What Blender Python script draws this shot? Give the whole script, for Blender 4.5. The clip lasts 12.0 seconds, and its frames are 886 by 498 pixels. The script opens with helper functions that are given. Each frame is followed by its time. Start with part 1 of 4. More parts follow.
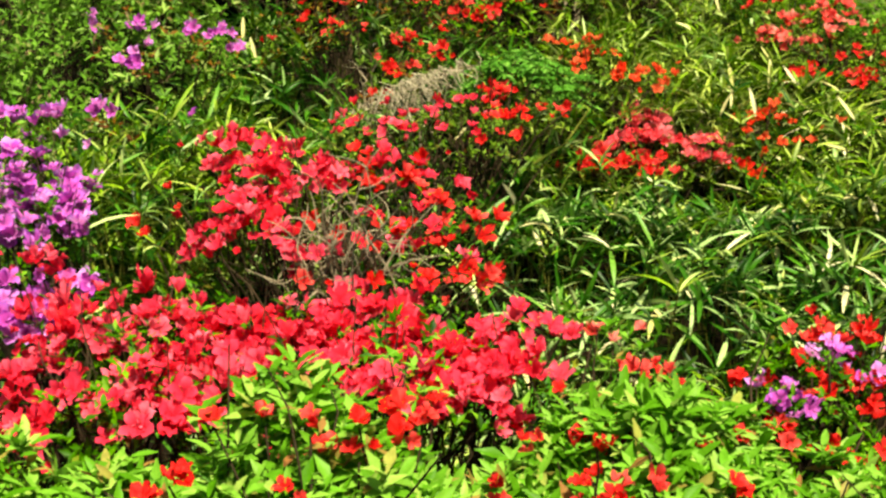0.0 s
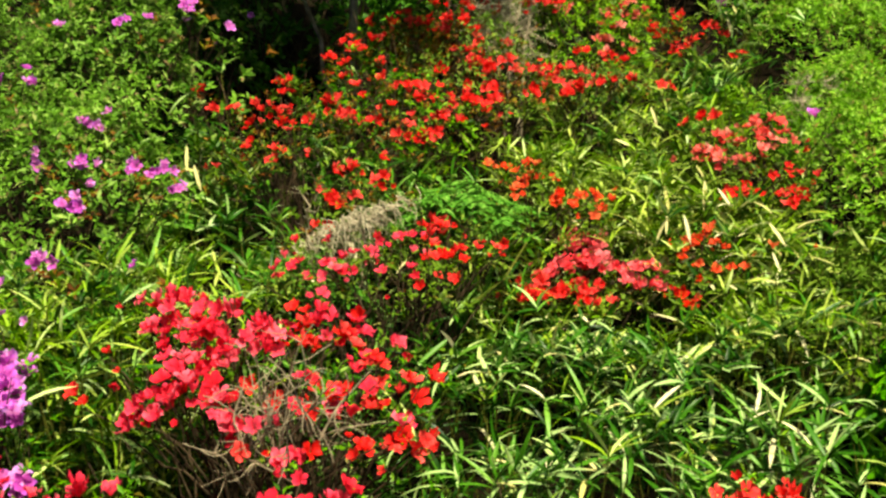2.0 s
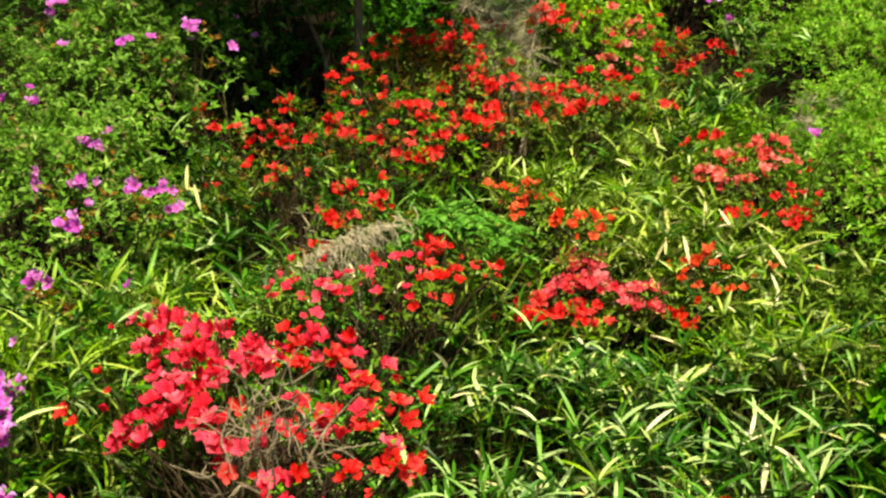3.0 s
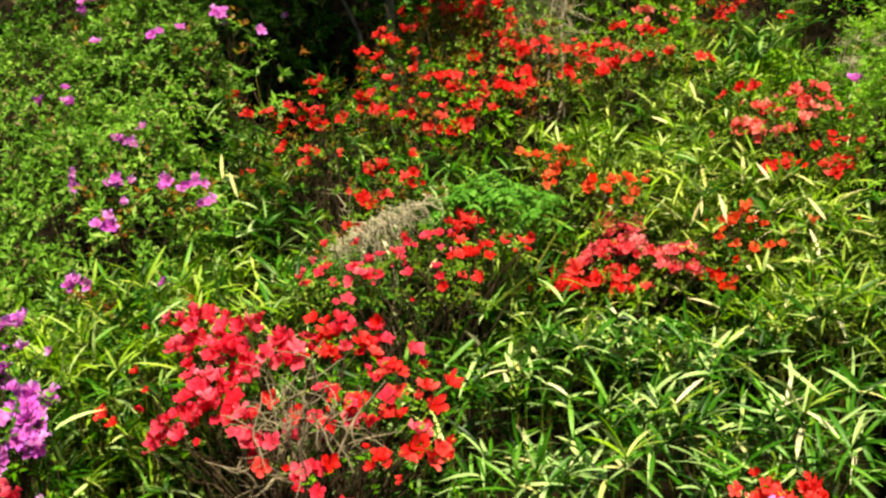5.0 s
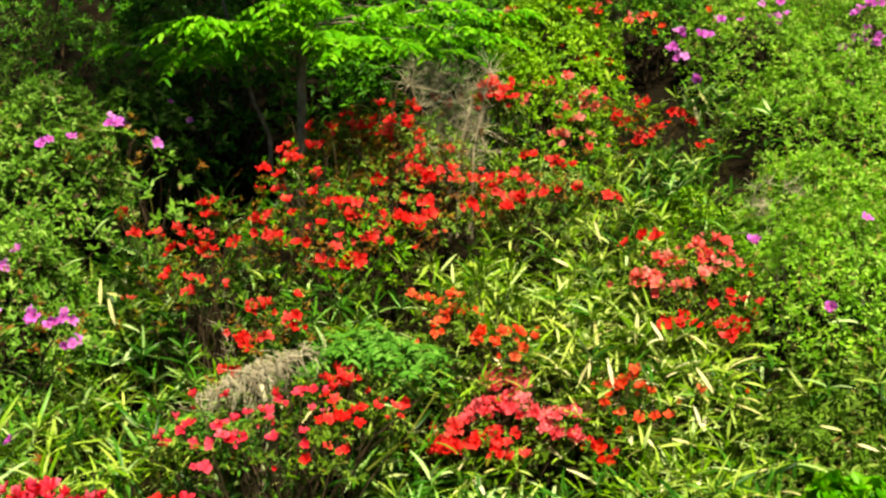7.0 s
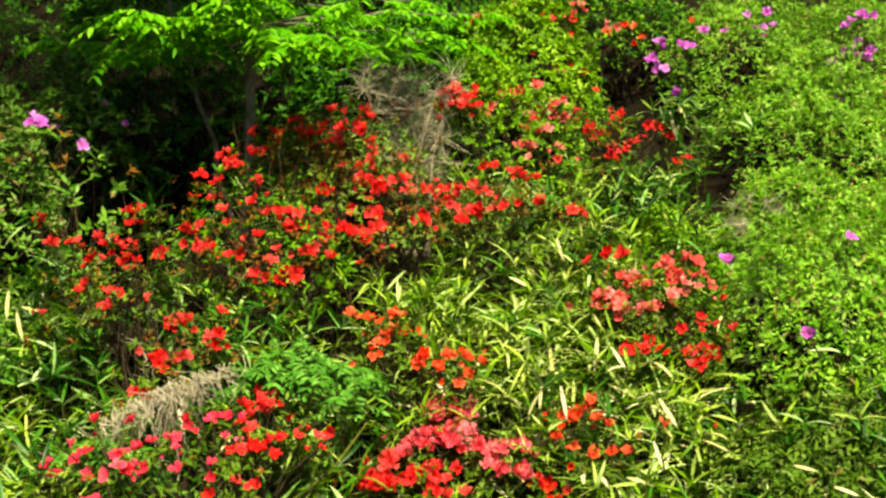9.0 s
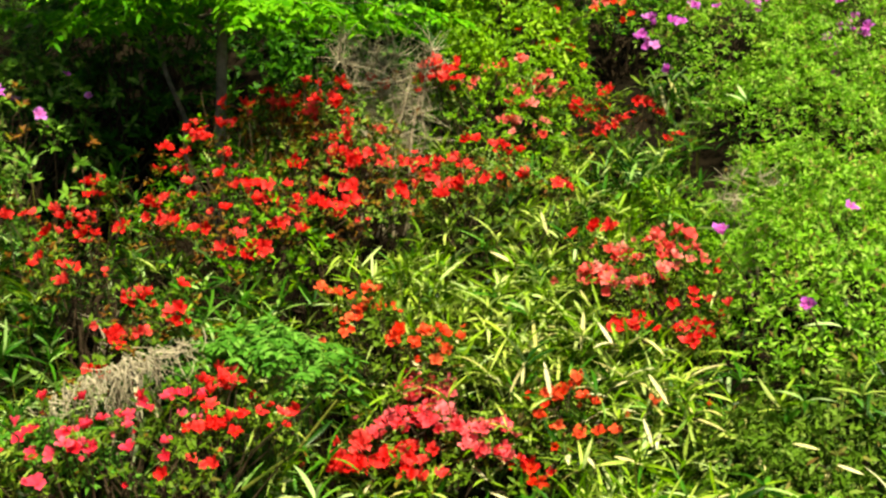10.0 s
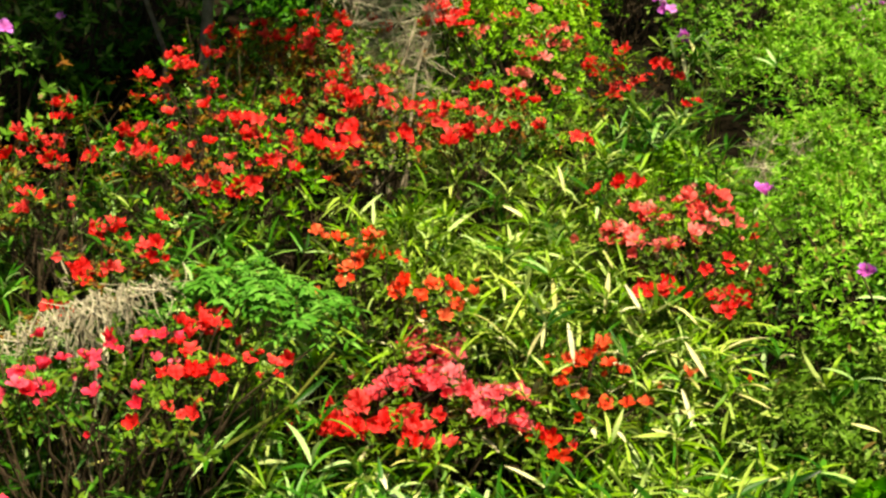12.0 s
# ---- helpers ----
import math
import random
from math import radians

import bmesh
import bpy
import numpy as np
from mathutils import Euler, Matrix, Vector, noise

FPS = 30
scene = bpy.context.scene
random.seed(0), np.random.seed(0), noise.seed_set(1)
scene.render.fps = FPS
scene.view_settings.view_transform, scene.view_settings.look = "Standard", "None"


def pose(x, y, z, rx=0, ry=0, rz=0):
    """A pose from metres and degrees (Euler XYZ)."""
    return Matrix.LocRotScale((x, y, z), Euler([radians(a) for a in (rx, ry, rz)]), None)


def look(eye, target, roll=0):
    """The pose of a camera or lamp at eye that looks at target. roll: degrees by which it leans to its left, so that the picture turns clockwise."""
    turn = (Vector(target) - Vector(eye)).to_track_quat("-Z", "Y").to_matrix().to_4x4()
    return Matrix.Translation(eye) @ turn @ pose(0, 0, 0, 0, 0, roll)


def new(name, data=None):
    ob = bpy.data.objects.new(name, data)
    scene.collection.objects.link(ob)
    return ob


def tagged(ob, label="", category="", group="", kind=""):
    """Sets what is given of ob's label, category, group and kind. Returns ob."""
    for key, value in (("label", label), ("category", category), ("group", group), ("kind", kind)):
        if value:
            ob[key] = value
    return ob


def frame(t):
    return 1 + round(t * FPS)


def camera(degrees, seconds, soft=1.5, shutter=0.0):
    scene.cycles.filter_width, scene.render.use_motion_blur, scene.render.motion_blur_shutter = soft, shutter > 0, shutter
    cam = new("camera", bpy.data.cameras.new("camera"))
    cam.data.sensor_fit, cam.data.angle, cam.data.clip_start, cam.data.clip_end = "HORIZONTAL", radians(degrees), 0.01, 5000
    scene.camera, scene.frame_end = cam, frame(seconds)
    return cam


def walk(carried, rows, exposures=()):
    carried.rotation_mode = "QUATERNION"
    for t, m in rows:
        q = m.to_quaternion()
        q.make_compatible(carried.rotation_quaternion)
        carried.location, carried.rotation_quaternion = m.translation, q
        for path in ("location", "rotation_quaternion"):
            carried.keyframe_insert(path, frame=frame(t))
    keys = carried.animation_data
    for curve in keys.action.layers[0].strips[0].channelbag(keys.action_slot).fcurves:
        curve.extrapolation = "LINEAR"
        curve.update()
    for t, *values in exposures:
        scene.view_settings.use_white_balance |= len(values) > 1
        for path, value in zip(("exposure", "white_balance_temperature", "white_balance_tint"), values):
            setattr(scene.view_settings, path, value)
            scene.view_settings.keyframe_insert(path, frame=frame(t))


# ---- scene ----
cam = camera(42.6, 12.0, 2.6)
PATH = [  # seconds, eye, target, roll
    (0, (0.007, 0.054, 1.316), (0.002, 2.037, 1.053), -0.2),
    (0.5, (0.014, 0.044, 1.385), (-0.004, 2.029, 1.142), -0.4),
    (1, (0.036, 0.04, 1.487), (0.018, 2.025, 1.241), -0.6),
    (1.5, (0.058, 0.037, 1.575), (0.093, 2.024, 1.356), -0.7),
    (2, (0.073, 0.039, 1.616), (0.133, 2.027, 1.406), -0.7),
    (2.5, (0.101, 0.041, 1.627), (0.149, 2.031, 1.433), -1.1),
    (3, (0.141, 0.043, 1.63), (0.166, 2.034, 1.447), -0.6),
    (4.8, (0.244, 0.055, 1.664), (0.182, 2.042, 1.445), -2.9),
    (5, (0.282, 0.047, 1.712), (0.164, 2.025, 1.441), -4.6),
    (5.5, (0.359, 0.064, 1.819), (0.247, 2.035, 1.498), -2.1),
    (6, (0.413, 0.099, 1.901), (0.335, 2.075, 1.601), -0.9),
    (6.5, (0.446, 0.155, 1.992), (0.395, 2.136, 1.719), -0.7),
    (7, (0.51, 0.214, 2.066), (0.47, 2.2, 1.83), -1.0),
    (7.5, (0.545, 0.269, 2.091), (0.535, 2.256, 1.861), -1.2),
    (9.5, (0.7, 0.622, 1.922), (0.651, 2.614, 1.75), 0.1),
    (10, (0.712, 0.706, 1.865), (0.683, 2.698, 1.696), -0.2),
    (10.5, (0.734, 0.771, 1.841), (0.727, 2.762, 1.655), 3.8),
    (11, (0.722, 0.857, 1.779), (0.745, 2.85, 1.613), 7.4),
    (11.5, (0.676, 0.935, 1.736), (0.716, 2.927, 1.569), 6.5),
    (12, (0.585, 1.025, 1.703), (0.628, 3.018, 1.536), 2.8),
]
walk(cam, [(t, look(eye, target, roll)) for t, eye, target, roll in PATH], [(0.0, 1.4, 8000, 11), (3.0, 1.37, 8000, 11), (6.0, 1.41, 8000, 11), (9.0, 1.47, 8000, 11), (12.0, 1.47, 8000, 11)])

# ---- light ----
SUN_TILT, SUN_TURN = 66.0, 150.0  # height over the horizon, and bearing from +y clockwise, in degrees
world = bpy.data.worlds.new("world")
scene.world = world
world.use_nodes = True
sky = world.node_tree.nodes.new("ShaderNodeTexSky")
sky.sky_type, sky.sun_disc = "NISHITA", False
sky.sun_elevation, sky.sun_rotation = radians(SUN_TILT), radians(SUN_TURN)
sky.air_density, sky.dust_density = 0.5, 0.6
world.node_tree.links.new(sky.outputs[0], world.node_tree.nodes["Background"].inputs[0])
world.node_tree.nodes["Background"].inputs[1].default_value = 0.05
sun = new("sun", bpy.data.lights.new("sun", "SUN"))
sun.data.energy, sun.data.angle, sun.data.color = 5.0, radians(6.0), (1.0, 0.95, 0.82)
a, b = radians(SUN_TILT), radians(SUN_TURN)
sun.matrix_world = look((math.sin(b) * math.cos(a) * 30, math.cos(b) * math.cos(a) * 30, math.sin(a) * 30), (0.5, 3.5, 1))

# ---- materials ----


def graph(name):
    m = bpy.data.materials.new(name)
    m.use_nodes = True
    nt = m.node_tree
    return m, nt, nt.nodes["Principled BSDF"]


def ramp(nt, source, stops):
    r = nt.nodes.new("ShaderNodeValToRGB")
    els = r.color_ramp.elements
    while len(els) < len(stops):
        els.new(0.5)
    for e, (p, c) in zip(els, stops):
        e.position, e.color = p, (*c, 1)
    nt.links.new(source, r.inputs[0])
    return r.outputs[0]


def blend(nt, fac, c1, c2, kind="MIX"):
    n = nt.nodes.new("ShaderNodeMix")
    n.data_type, n.blend_type = "RGBA", kind
    for sock, v in ((n.inputs[0], fac), (n.inputs[6], c1), (n.inputs[7], c2)):
        if isinstance(v, bpy.types.NodeSocket):
            nt.links.new(v, sock)
        elif isinstance(v, tuple):
            sock.default_value = (*v, 1)
        else:
            sock.default_value = v
    return n.outputs[2]


def noise_tex(nt, scale, detail=3.0):
    co = nt.nodes.new("ShaderNodeTexCoord")
    n = nt.nodes.new("ShaderNodeTexNoise")
    n.inputs["Scale"].default_value, n.inputs["Detail"].default_value = scale, detail
    nt.links.new(co.outputs["Object"], n.inputs["Vector"])
    return n.outputs[0]


def bump(nt, height, bsdf, strength=0.3, distance=0.004):
    n = nt.nodes.new("ShaderNodeBump")
    n.inputs["Strength"].default_value, n.inputs["Distance"].default_value = strength, distance
    nt.links.new(height, n.inputs["Height"])
    nt.links.new(n.outputs[0], bsdf.inputs["Normal"])


def leafy(name, stops, rough=0.45, through_light=0.25, object_random=False, grain=90.0, gloss=0.08, patch=0.0, petal=False, dry=False):
    """A thin leaf or petal: its colour drawn by chance, blotched, with some light passing through."""
    m, nt, bsdf = graph(name)
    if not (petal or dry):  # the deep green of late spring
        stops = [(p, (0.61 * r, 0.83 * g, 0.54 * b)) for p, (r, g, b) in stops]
    info = nt.nodes.new("ShaderNodeObjectInfo" if object_random else "ShaderNodeNewGeometry")
    colour = ramp(nt, info.outputs["Random" if object_random else "Random Per Island"], stops)
    blot = ramp(nt, noise_tex(nt, grain), [(0.3, (0.72, 0.72, 0.72)), (0.7, (1.0, 1.0, 1.0))])
    colour = blend(nt, 1.0, colour, blot, "MULTIPLY")
    if petal:  # throat blotch with inner shading put in the colour, paler to the ruffled edge
        co = nt.nodes.new("ShaderNodeTexCoord")
        far = nt.nodes.new("ShaderNodeVectorMath")
        far.operation = "LENGTH"
        nt.links.new(co.outputs["Object"], far.inputs[0])
        colour = blend(nt, 1.0, colour, ramp(nt, far.outputs["Value"], [(0.12, (0.72, 0.55, 0.6)), (0.34, (0.97, 0.9, 0.9)), (0.52, (1.02, 1.4, 1.35))]), "MULTIPLY")
    if patch:  # older and younger growth, in clumps
        age = ramp(nt, noise_tex(nt, 7.0, 2.0), [(0.35, (0.5, 0.62, 0.5)), (0.5, (0.85, 0.9, 0.85)), (0.66, (1.25, 1.12, 1.0))])
        colour = blend(nt, patch, colour, age, "MULTIPLY")
    nt.links.new(colour, bsdf.inputs["Base Color"])
    bsdf.inputs["Roughness"].default_value, bsdf.inputs["Specular IOR Level"].default_value = rough, gloss
    bump(nt, noise_tex(nt, grain * 3), bsdf, 0.2, 0.002)
    tr = nt.nodes.new("ShaderNodeBsdfTranslucent")
    nt.links.new(colour, tr.inputs[0])
    mix = nt.nodes.new("ShaderNodeMixShader")
    mix.inputs[0].default_value = through_light
    nt.links.new(bsdf.outputs[0], mix.inputs[1])
    nt.links.new(tr.outputs[0], mix.inputs[2])
    nt.links.new(mix.outputs[0], nt.nodes["Material Output"].inputs[0])
    return m


def rough_solid(name, stops, scale, rough=0.9, depth=0.01):
    m, nt, bsdf = graph(name)
    n = noise_tex(nt, scale, 6)
    colour = ramp(nt, n, stops)
    fine = ramp(nt, noise_tex(nt, scale * 9, 4), [(0.3, (0.6, 0.6, 0.6)), (0.7, (1, 1, 1))])
    nt.links.new(blend(nt, 1.0, colour, fine, "MULTIPLY"), bsdf.inputs["Base Color"])
    bsdf.inputs["Roughness"].default_value, bsdf.inputs["Specular IOR Level"].default_value = rough, 0.03
    bump(nt, noise_tex(nt, scale * 5, 6), bsdf, 0.6, depth)
    return m


# Soil is coloured near black, so bare gaps between plants read as deep shade.
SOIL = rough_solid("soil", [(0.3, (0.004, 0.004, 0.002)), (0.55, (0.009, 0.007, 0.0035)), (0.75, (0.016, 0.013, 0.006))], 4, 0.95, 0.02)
BARK = rough_solid("azalea_bark", [(0.3, (0.022, 0.016, 0.009)), (0.7, (0.075, 0.056, 0.032))], 30, 0.85, 0.002)
GREY_BARK = rough_solid("grey_bark", [(0.3, (0.15, 0.13, 0.085)), (0.7, (0.34, 0.3, 0.2))], 30, 0.85, 0.002)
TREE_BARK = rough_solid("tree_bark", [(0.3, (0.1, 0.085, 0.06)), (0.7, (0.27, 0.23, 0.17))], 25, 0.85, 0.004)
CULM = rough_solid("bamboo_culm", [(0.3, (0.022, 0.045, 0.004)), (0.7, (0.13, 0.14, 0.025))], 12, 0.5, 0.001)
STRAW = leafy("dry_straw", [(0.0, (0.19, 0.175, 0.11)), (0.6, (0.37, 0.345, 0.23)), (1.0, (0.55, 0.52, 0.37))], 0.8, 0.1, dry=True)
# The cream end of the ramp holds pale leaves and painted sun glints.
BAMBOO = leafy("bamboo_leaf", [(0.0, (0.008, 0.045, 0.003)), (0.25, (0.018, 0.09, 0.005)), (0.5, (0.045, 0.18, 0.012)), (0.72, (0.125, 0.32, 0.035)), (0.88, (0.4, 0.56, 0.19)), (1.0, (0.8, 0.82, 0.56))], 0.38, 0.24, gloss=0.16, patch=0.7)
DRY_BAMBOO = leafy("yellowing_bamboo_leaf", [(0.0, (0.08, 0.17, 0.004)), (0.3, (0.18, 0.31, 0.01)), (0.5, (0.36, 0.48, 0.045)), (0.7, (0.5, 0.54, 0.12)), (0.9, (0.66, 0.66, 0.24)), (1.0, (0.84, 0.83, 0.5))], 0.42, 0.22, patch=0.6)
# For truly pale leaves, and for glints of sun put in as colour.
PALE = leafy("pale_bamboo_leaf", [(0.0, (0.46, 0.48, 0.12)), (0.5, (0.66, 0.65, 0.3)), (1.0, (0.74, 0.74, 0.48))], 0.4, 0.2, True, dry=True)
OLIVE_LEAF = leafy("olive_azalea_leaf", [(0.0, (0.04, 0.08, 0.008)), (0.4, (0.1, 0.18, 0.018)), (0.75, (0.19, 0.29, 0.04)), (0.9, (0.3, 0.36, 0.1)), (1.0, (0.24, 0.11, 0.045))], 0.45, 0.2, patch=0.5)
SOFT_LEAF = leafy("soft_azalea_leaf", [(0.0, (0.06, 0.14, 0.014)), (0.4, (0.13, 0.27, 0.03)), (0.75, (0.24, 0.42, 0.065)), (0.9, (0.42, 0.54, 0.18)), (0.96, (0.3, 0.17, 0.1)), (1.0, (0.42, 0.22, 0.2))], 0.45, 0.25, patch=0.6)
AZ_LEAF = leafy("azalea_leaf", [(0.0, (0.016, 0.06, 0.001)), (0.4, (0.058, 0.19, 0.003)), (0.75, (0.135, 0.33, 0.008)), (0.93, (0.25, 0.43, 0.04)), (1.0, (0.220, 0.10, 0.02))], 0.45, 0.2, patch=0.8)
DARK_LEAF = leafy("dark_azalea_leaf", [(0.0, (0.03, 0.045, 0.004)), (0.4, (0.07, 0.12, 0.008)), (0.75, (0.12, 0.2, 0.015)), (0.93, (0.21, 0.28, 0.04)), (1.0, (0.180, 0.06, 0.01))], 0.5, 0.15)
HEDGE_LEAF = leafy("hedge_leaf", [(0.0, (0.09, 0.25, 0.01)), (0.4, (0.23, 0.48, 0.03)), (0.7, (0.4, 0.64, 0.08)), (0.88, (0.6, 0.76, 0.23)), (0.94, (0.34, 0.24, 0.1)), (1.0, (0.36, 0.17, 0.08))], 0.45, 0.32, patch=0.8)
YELLOW_LEAF = leafy("yellow_green_leaf", [(0.0, (0.07, 0.16, 0.003)), (0.4, (0.18, 0.36, 0.01)), (0.8, (0.31, 0.52, 0.025)), (1.0, (0.44, 0.6, 0.07))], 0.45, 0.25, patch=0.8)
SHOOT_LEAF = leafy("fresh_shoot_leaf", [(0.0, (0.09, 0.27, 0.012)), (0.4, (0.2, 0.46, 0.045)), (0.8, (0.37, 0.61, 0.12)), (0.93, (0.58, 0.68, 0.2)), (0.97, (0.55, 0.36, 0.12)), (1.0, (0.5, 0.16, 0.08))], 0.4, 0.4)
TREE_LEAF = leafy("tree_leaf", [(0.0, (0.05, 0.25, 0.005)), (0.5, (0.15, 0.49, 0.016)), (1.0, (0.35, 0.68, 0.05))], 0.5, 0.42)
FERN_LEAF = leafy("feathery_leaf", [(0.0, (0.06, 0.21, 0.025)), (0.5, (0.13, 0.34, 0.05)), (1.0, (0.26, 0.48, 0.11))], 0.5, 0.3)
ROUND_LEAF = leafy("round_leaf", [(0.0, (0.04, 0.22, 0.004)), (0.5, (0.09, 0.38, 0.01)), (1.0, (0.25, 0.5, 0.03))], 0.4, 0.3)
RUST_LEAF = leafy("rusty_leaf", [(0.0, (0.10, 0.03, 0.006)), (0.5, (0.24, 0.065, 0.012)), (0.85, (0.34, 0.14, 0.02)), (1.0, (0.24, 0.27, 0.02))], 0.5, 0.25)
# Background leaf green, darkened so the colour itself carries the shade.
SHADED_LEAF = leafy("shade_dark_leaf", [(0.0, (0.008, 0.05, 0.002)), (0.6, (0.03, 0.14, 0.005)), (1.0, (0.1, 0.29, 0.014))], 0.5, 0.2)
def petal(name, low, mid, high):
    return leafy(name, [(0.0, low), (0.55, mid), (1.0, high)], 0.55, 0.45, True, 4.5, 0.12, petal=True)


PETALS = {
    "red": petal("red_petal", (0.76, 0.014, 0.012), (0.93, 0.036, 0.034), (0.97, 0.1, 0.09)),
    "pink_red": petal("pink_red_petal", (0.8, 0.016, 0.036), (0.97, 0.05, 0.115), (0.98, 0.15, 0.23)),
    "salmon": petal("salmon_petal", (0.88, 0.07, 0.06), (0.94, 0.18, 0.16), (0.95, 0.33, 0.29)),
    "orange_red": petal("orange_red_petal", (0.82, 0.026, 0.008), (0.93, 0.085, 0.028), (0.95, 0.2, 0.08)),
    "rose": petal("rose_petal", (0.92, 0.05, 0.075), (0.97, 0.12, 0.15), (0.98, 0.22, 0.25)),
    "purple": petal("purple_petal", (0.56, 0.075, 0.54), (0.77, 0.17, 0.73), (0.87, 0.34, 0.84)),
}
COLOUR_WORDS = {"red": "bright red bloom", "pink_red": "pinkish red bloom", "salmon": "salmon-red bloom", "rose": "large rose-red bloom", "orange_red": "orange-red bloom", "purple": "light purple bloom"}

# ---- builders ----
rng = np.random.default_rng(7)


def ground_z(x, y):
    """Height of the soil: a flat foot, then a bank that rises away from the path and levels far behind."""
    x, y = np.asarray(x, float), np.asarray(y, float)
    yy = np.clip(y, -50, 8.0)
    z = 0.53 * 0.5 * np.log1p(np.exp((yy - 1.85) / 0.5))
    z = z + np.where(y > 8, 1.5 * (1 - np.exp(-np.clip(y - 8, 0, 60) * 0.35)), 0)
    return z + 0.03 * np.sin(2.1 * x + 1) * np.sin(1.7 * y) * np.clip(y, 0, 1) * (np.abs(x) < 30)


class Heap:
    """Gathers many small pieces, to be linked as one mesh."""

    def __init__(self):
        self.v, self.f, self.n = [], [], 0

    def add(self, verts, faces):
        self.v.append(np.asarray(verts, float).reshape(-1, 3))
        self.f.extend((np.asarray(faces) + self.n).tolist())
        self.n += len(self.v[-1])

    def tube(self, path, r0, r1, sides=5):
        p = np.asarray(path, float)
        d = np.gradient(p, axis=0)
        d /= np.linalg.norm(d, axis=1)[:, None] + 1e-9
        ref = np.array([0.31, 0.77, 0.21])
        u = np.cross(d, ref)
        u /= np.linalg.norm(u, axis=1)[:, None] + 1e-9
        w = np.cross(d, u)
        r = np.linspace(r0, r1, len(p))
        ang = np.arange(sides) * 2 * math.pi / sides
        ring = p[:, None] + r[:, None, None] * (u[:, None] * np.cos(ang)[None, :, None] + w[:, None] * np.sin(ang)[None, :, None])
        i, j = np.meshgrid(np.arange(len(p) - 1), np.arange(sides), indexing="ij")
        k = (j + 1) % sides
        self.add(ring.reshape(-1, 3), np.stack([i * sides + j, i * sides + k, (i + 1) * sides + k, (i + 1) * sides + j], -1).reshape(-1, 4))

    def mesh(self, name, material):
        me = bpy.data.meshes.new(name)
        me.from_pydata(np.concatenate(self.v).tolist() if self.v else [], [], self.f)
        me.polygons.foreach_set("use_smooth", [True] * len(me.polygons))
        me.materials.append(material)
        return me


def part(name, heap, material, parent, label="", kind=""):
    ob = new(name, heap.mesh(name, material))
    ob.parent = parent
    ob.matrix_parent_inverse = Matrix.Translation(-parent.location)
    return tagged(ob, label, kind=kind)


def blade(stations, width_at):
    """A leaf of length 1 along +y, folded along its midrib, pointed at both ends."""
    vs, fs = [], []
    for i in range(stations + 1):
        y = i / stations
        w = width_at(y)
        vs += [(-w, y, 0.35 * w), (0, y, 0), (w, y, 0.35 * w)]
    for i in range(stations):
        for j in (0, 1):
            k = 3 * i + j
            fs.append((k, k + 1, k + 4, k + 3))
    return np.array(vs), np.array(fs)


LANCE = blade(4, lambda y: 0.5 * (math.sin(math.pi * min(1, y * 0.92 + 0.05)) ** 0.7) if y < 1 else 0.015)
SMALL = blade(2, lambda y: (0.06, 0.46, 0.03)[round(2 * y)])
OVAL = blade(3, lambda y: 0.5 * max(0.05, math.sin(math.pi * (0.08 + 0.88 * y)) ** 0.8))


def unit(v):
    return v / (np.linalg.norm(v, axis=-1, keepdims=True) + 1e-9)


def leaves(heap, template, pos, way, up, length, width, bend):
    """Many leaves at once: each starts at pos and runs along way, its upper side towards up, and droops by bend."""
    tv, tf = template
    n = len(pos)
    way = unit(way)
    side = unit(np.cross(way, up))
    top = np.cross(side, way)
    length, width, bend = (np.broadcast_to(np.asarray(q, float), (n,)) for q in (length, width, bend))
    y = tv[:, 1][None] * length[:, None]
    x = tv[:, 0][None] * width[:, None]
    z = tv[:, 2][None] * width[:, None] - bend[:, None] * tv[:, 1][None] ** 2 * length[:, None]
    v = pos[:, None] + x[..., None] * side[:, None] + y[..., None] * way[:, None] + z[..., None] * top[:, None]
    f = tf[None] + (np.arange(n) * len(tv))[:, None, None]
    heap.add(v.reshape(-1, 3), f.reshape(-1, tf.shape[1]))


def whorls(heap, at, out, count=6, size=0.026, wide=0.42, open_=0.9, leaf=SMALL):
    """A rosette of leaves at each twig end."""
    n = len(at)
    if n == 0:
        return
    out = unit(out)
    a = unit(np.cross(out, rng.normal(size=(n, 3))))
    b = np.cross(out, a)
    turn = rng.uniform(0, 6.28, (n, 1)) + np.arange(count)[None] * (6.283 / count) + rng.normal(0, 0.25, (n, count))
    lift = rng.uniform(0.15, 1.0, (n, count)) / open_
    way = a[:, None] * np.cos(turn)[..., None] + b[:, None] * np.sin(turn)[..., None] + out[:, None] * lift[..., None]
    pos = np.repeat(at[:, None], count, 1) + rng.normal(0, 0.006, (n, count, 3))
    m = n * count
    length = size * rng.uniform(0.6, 1.25, m)
    leaves(heap, leaf, pos.reshape(m, 3), way.reshape(m, 3), np.repeat(out, count, 0) + rng.normal(0, 0.15, (m, 3)), length, length * wide, rng.uniform(0, 0.35, m))


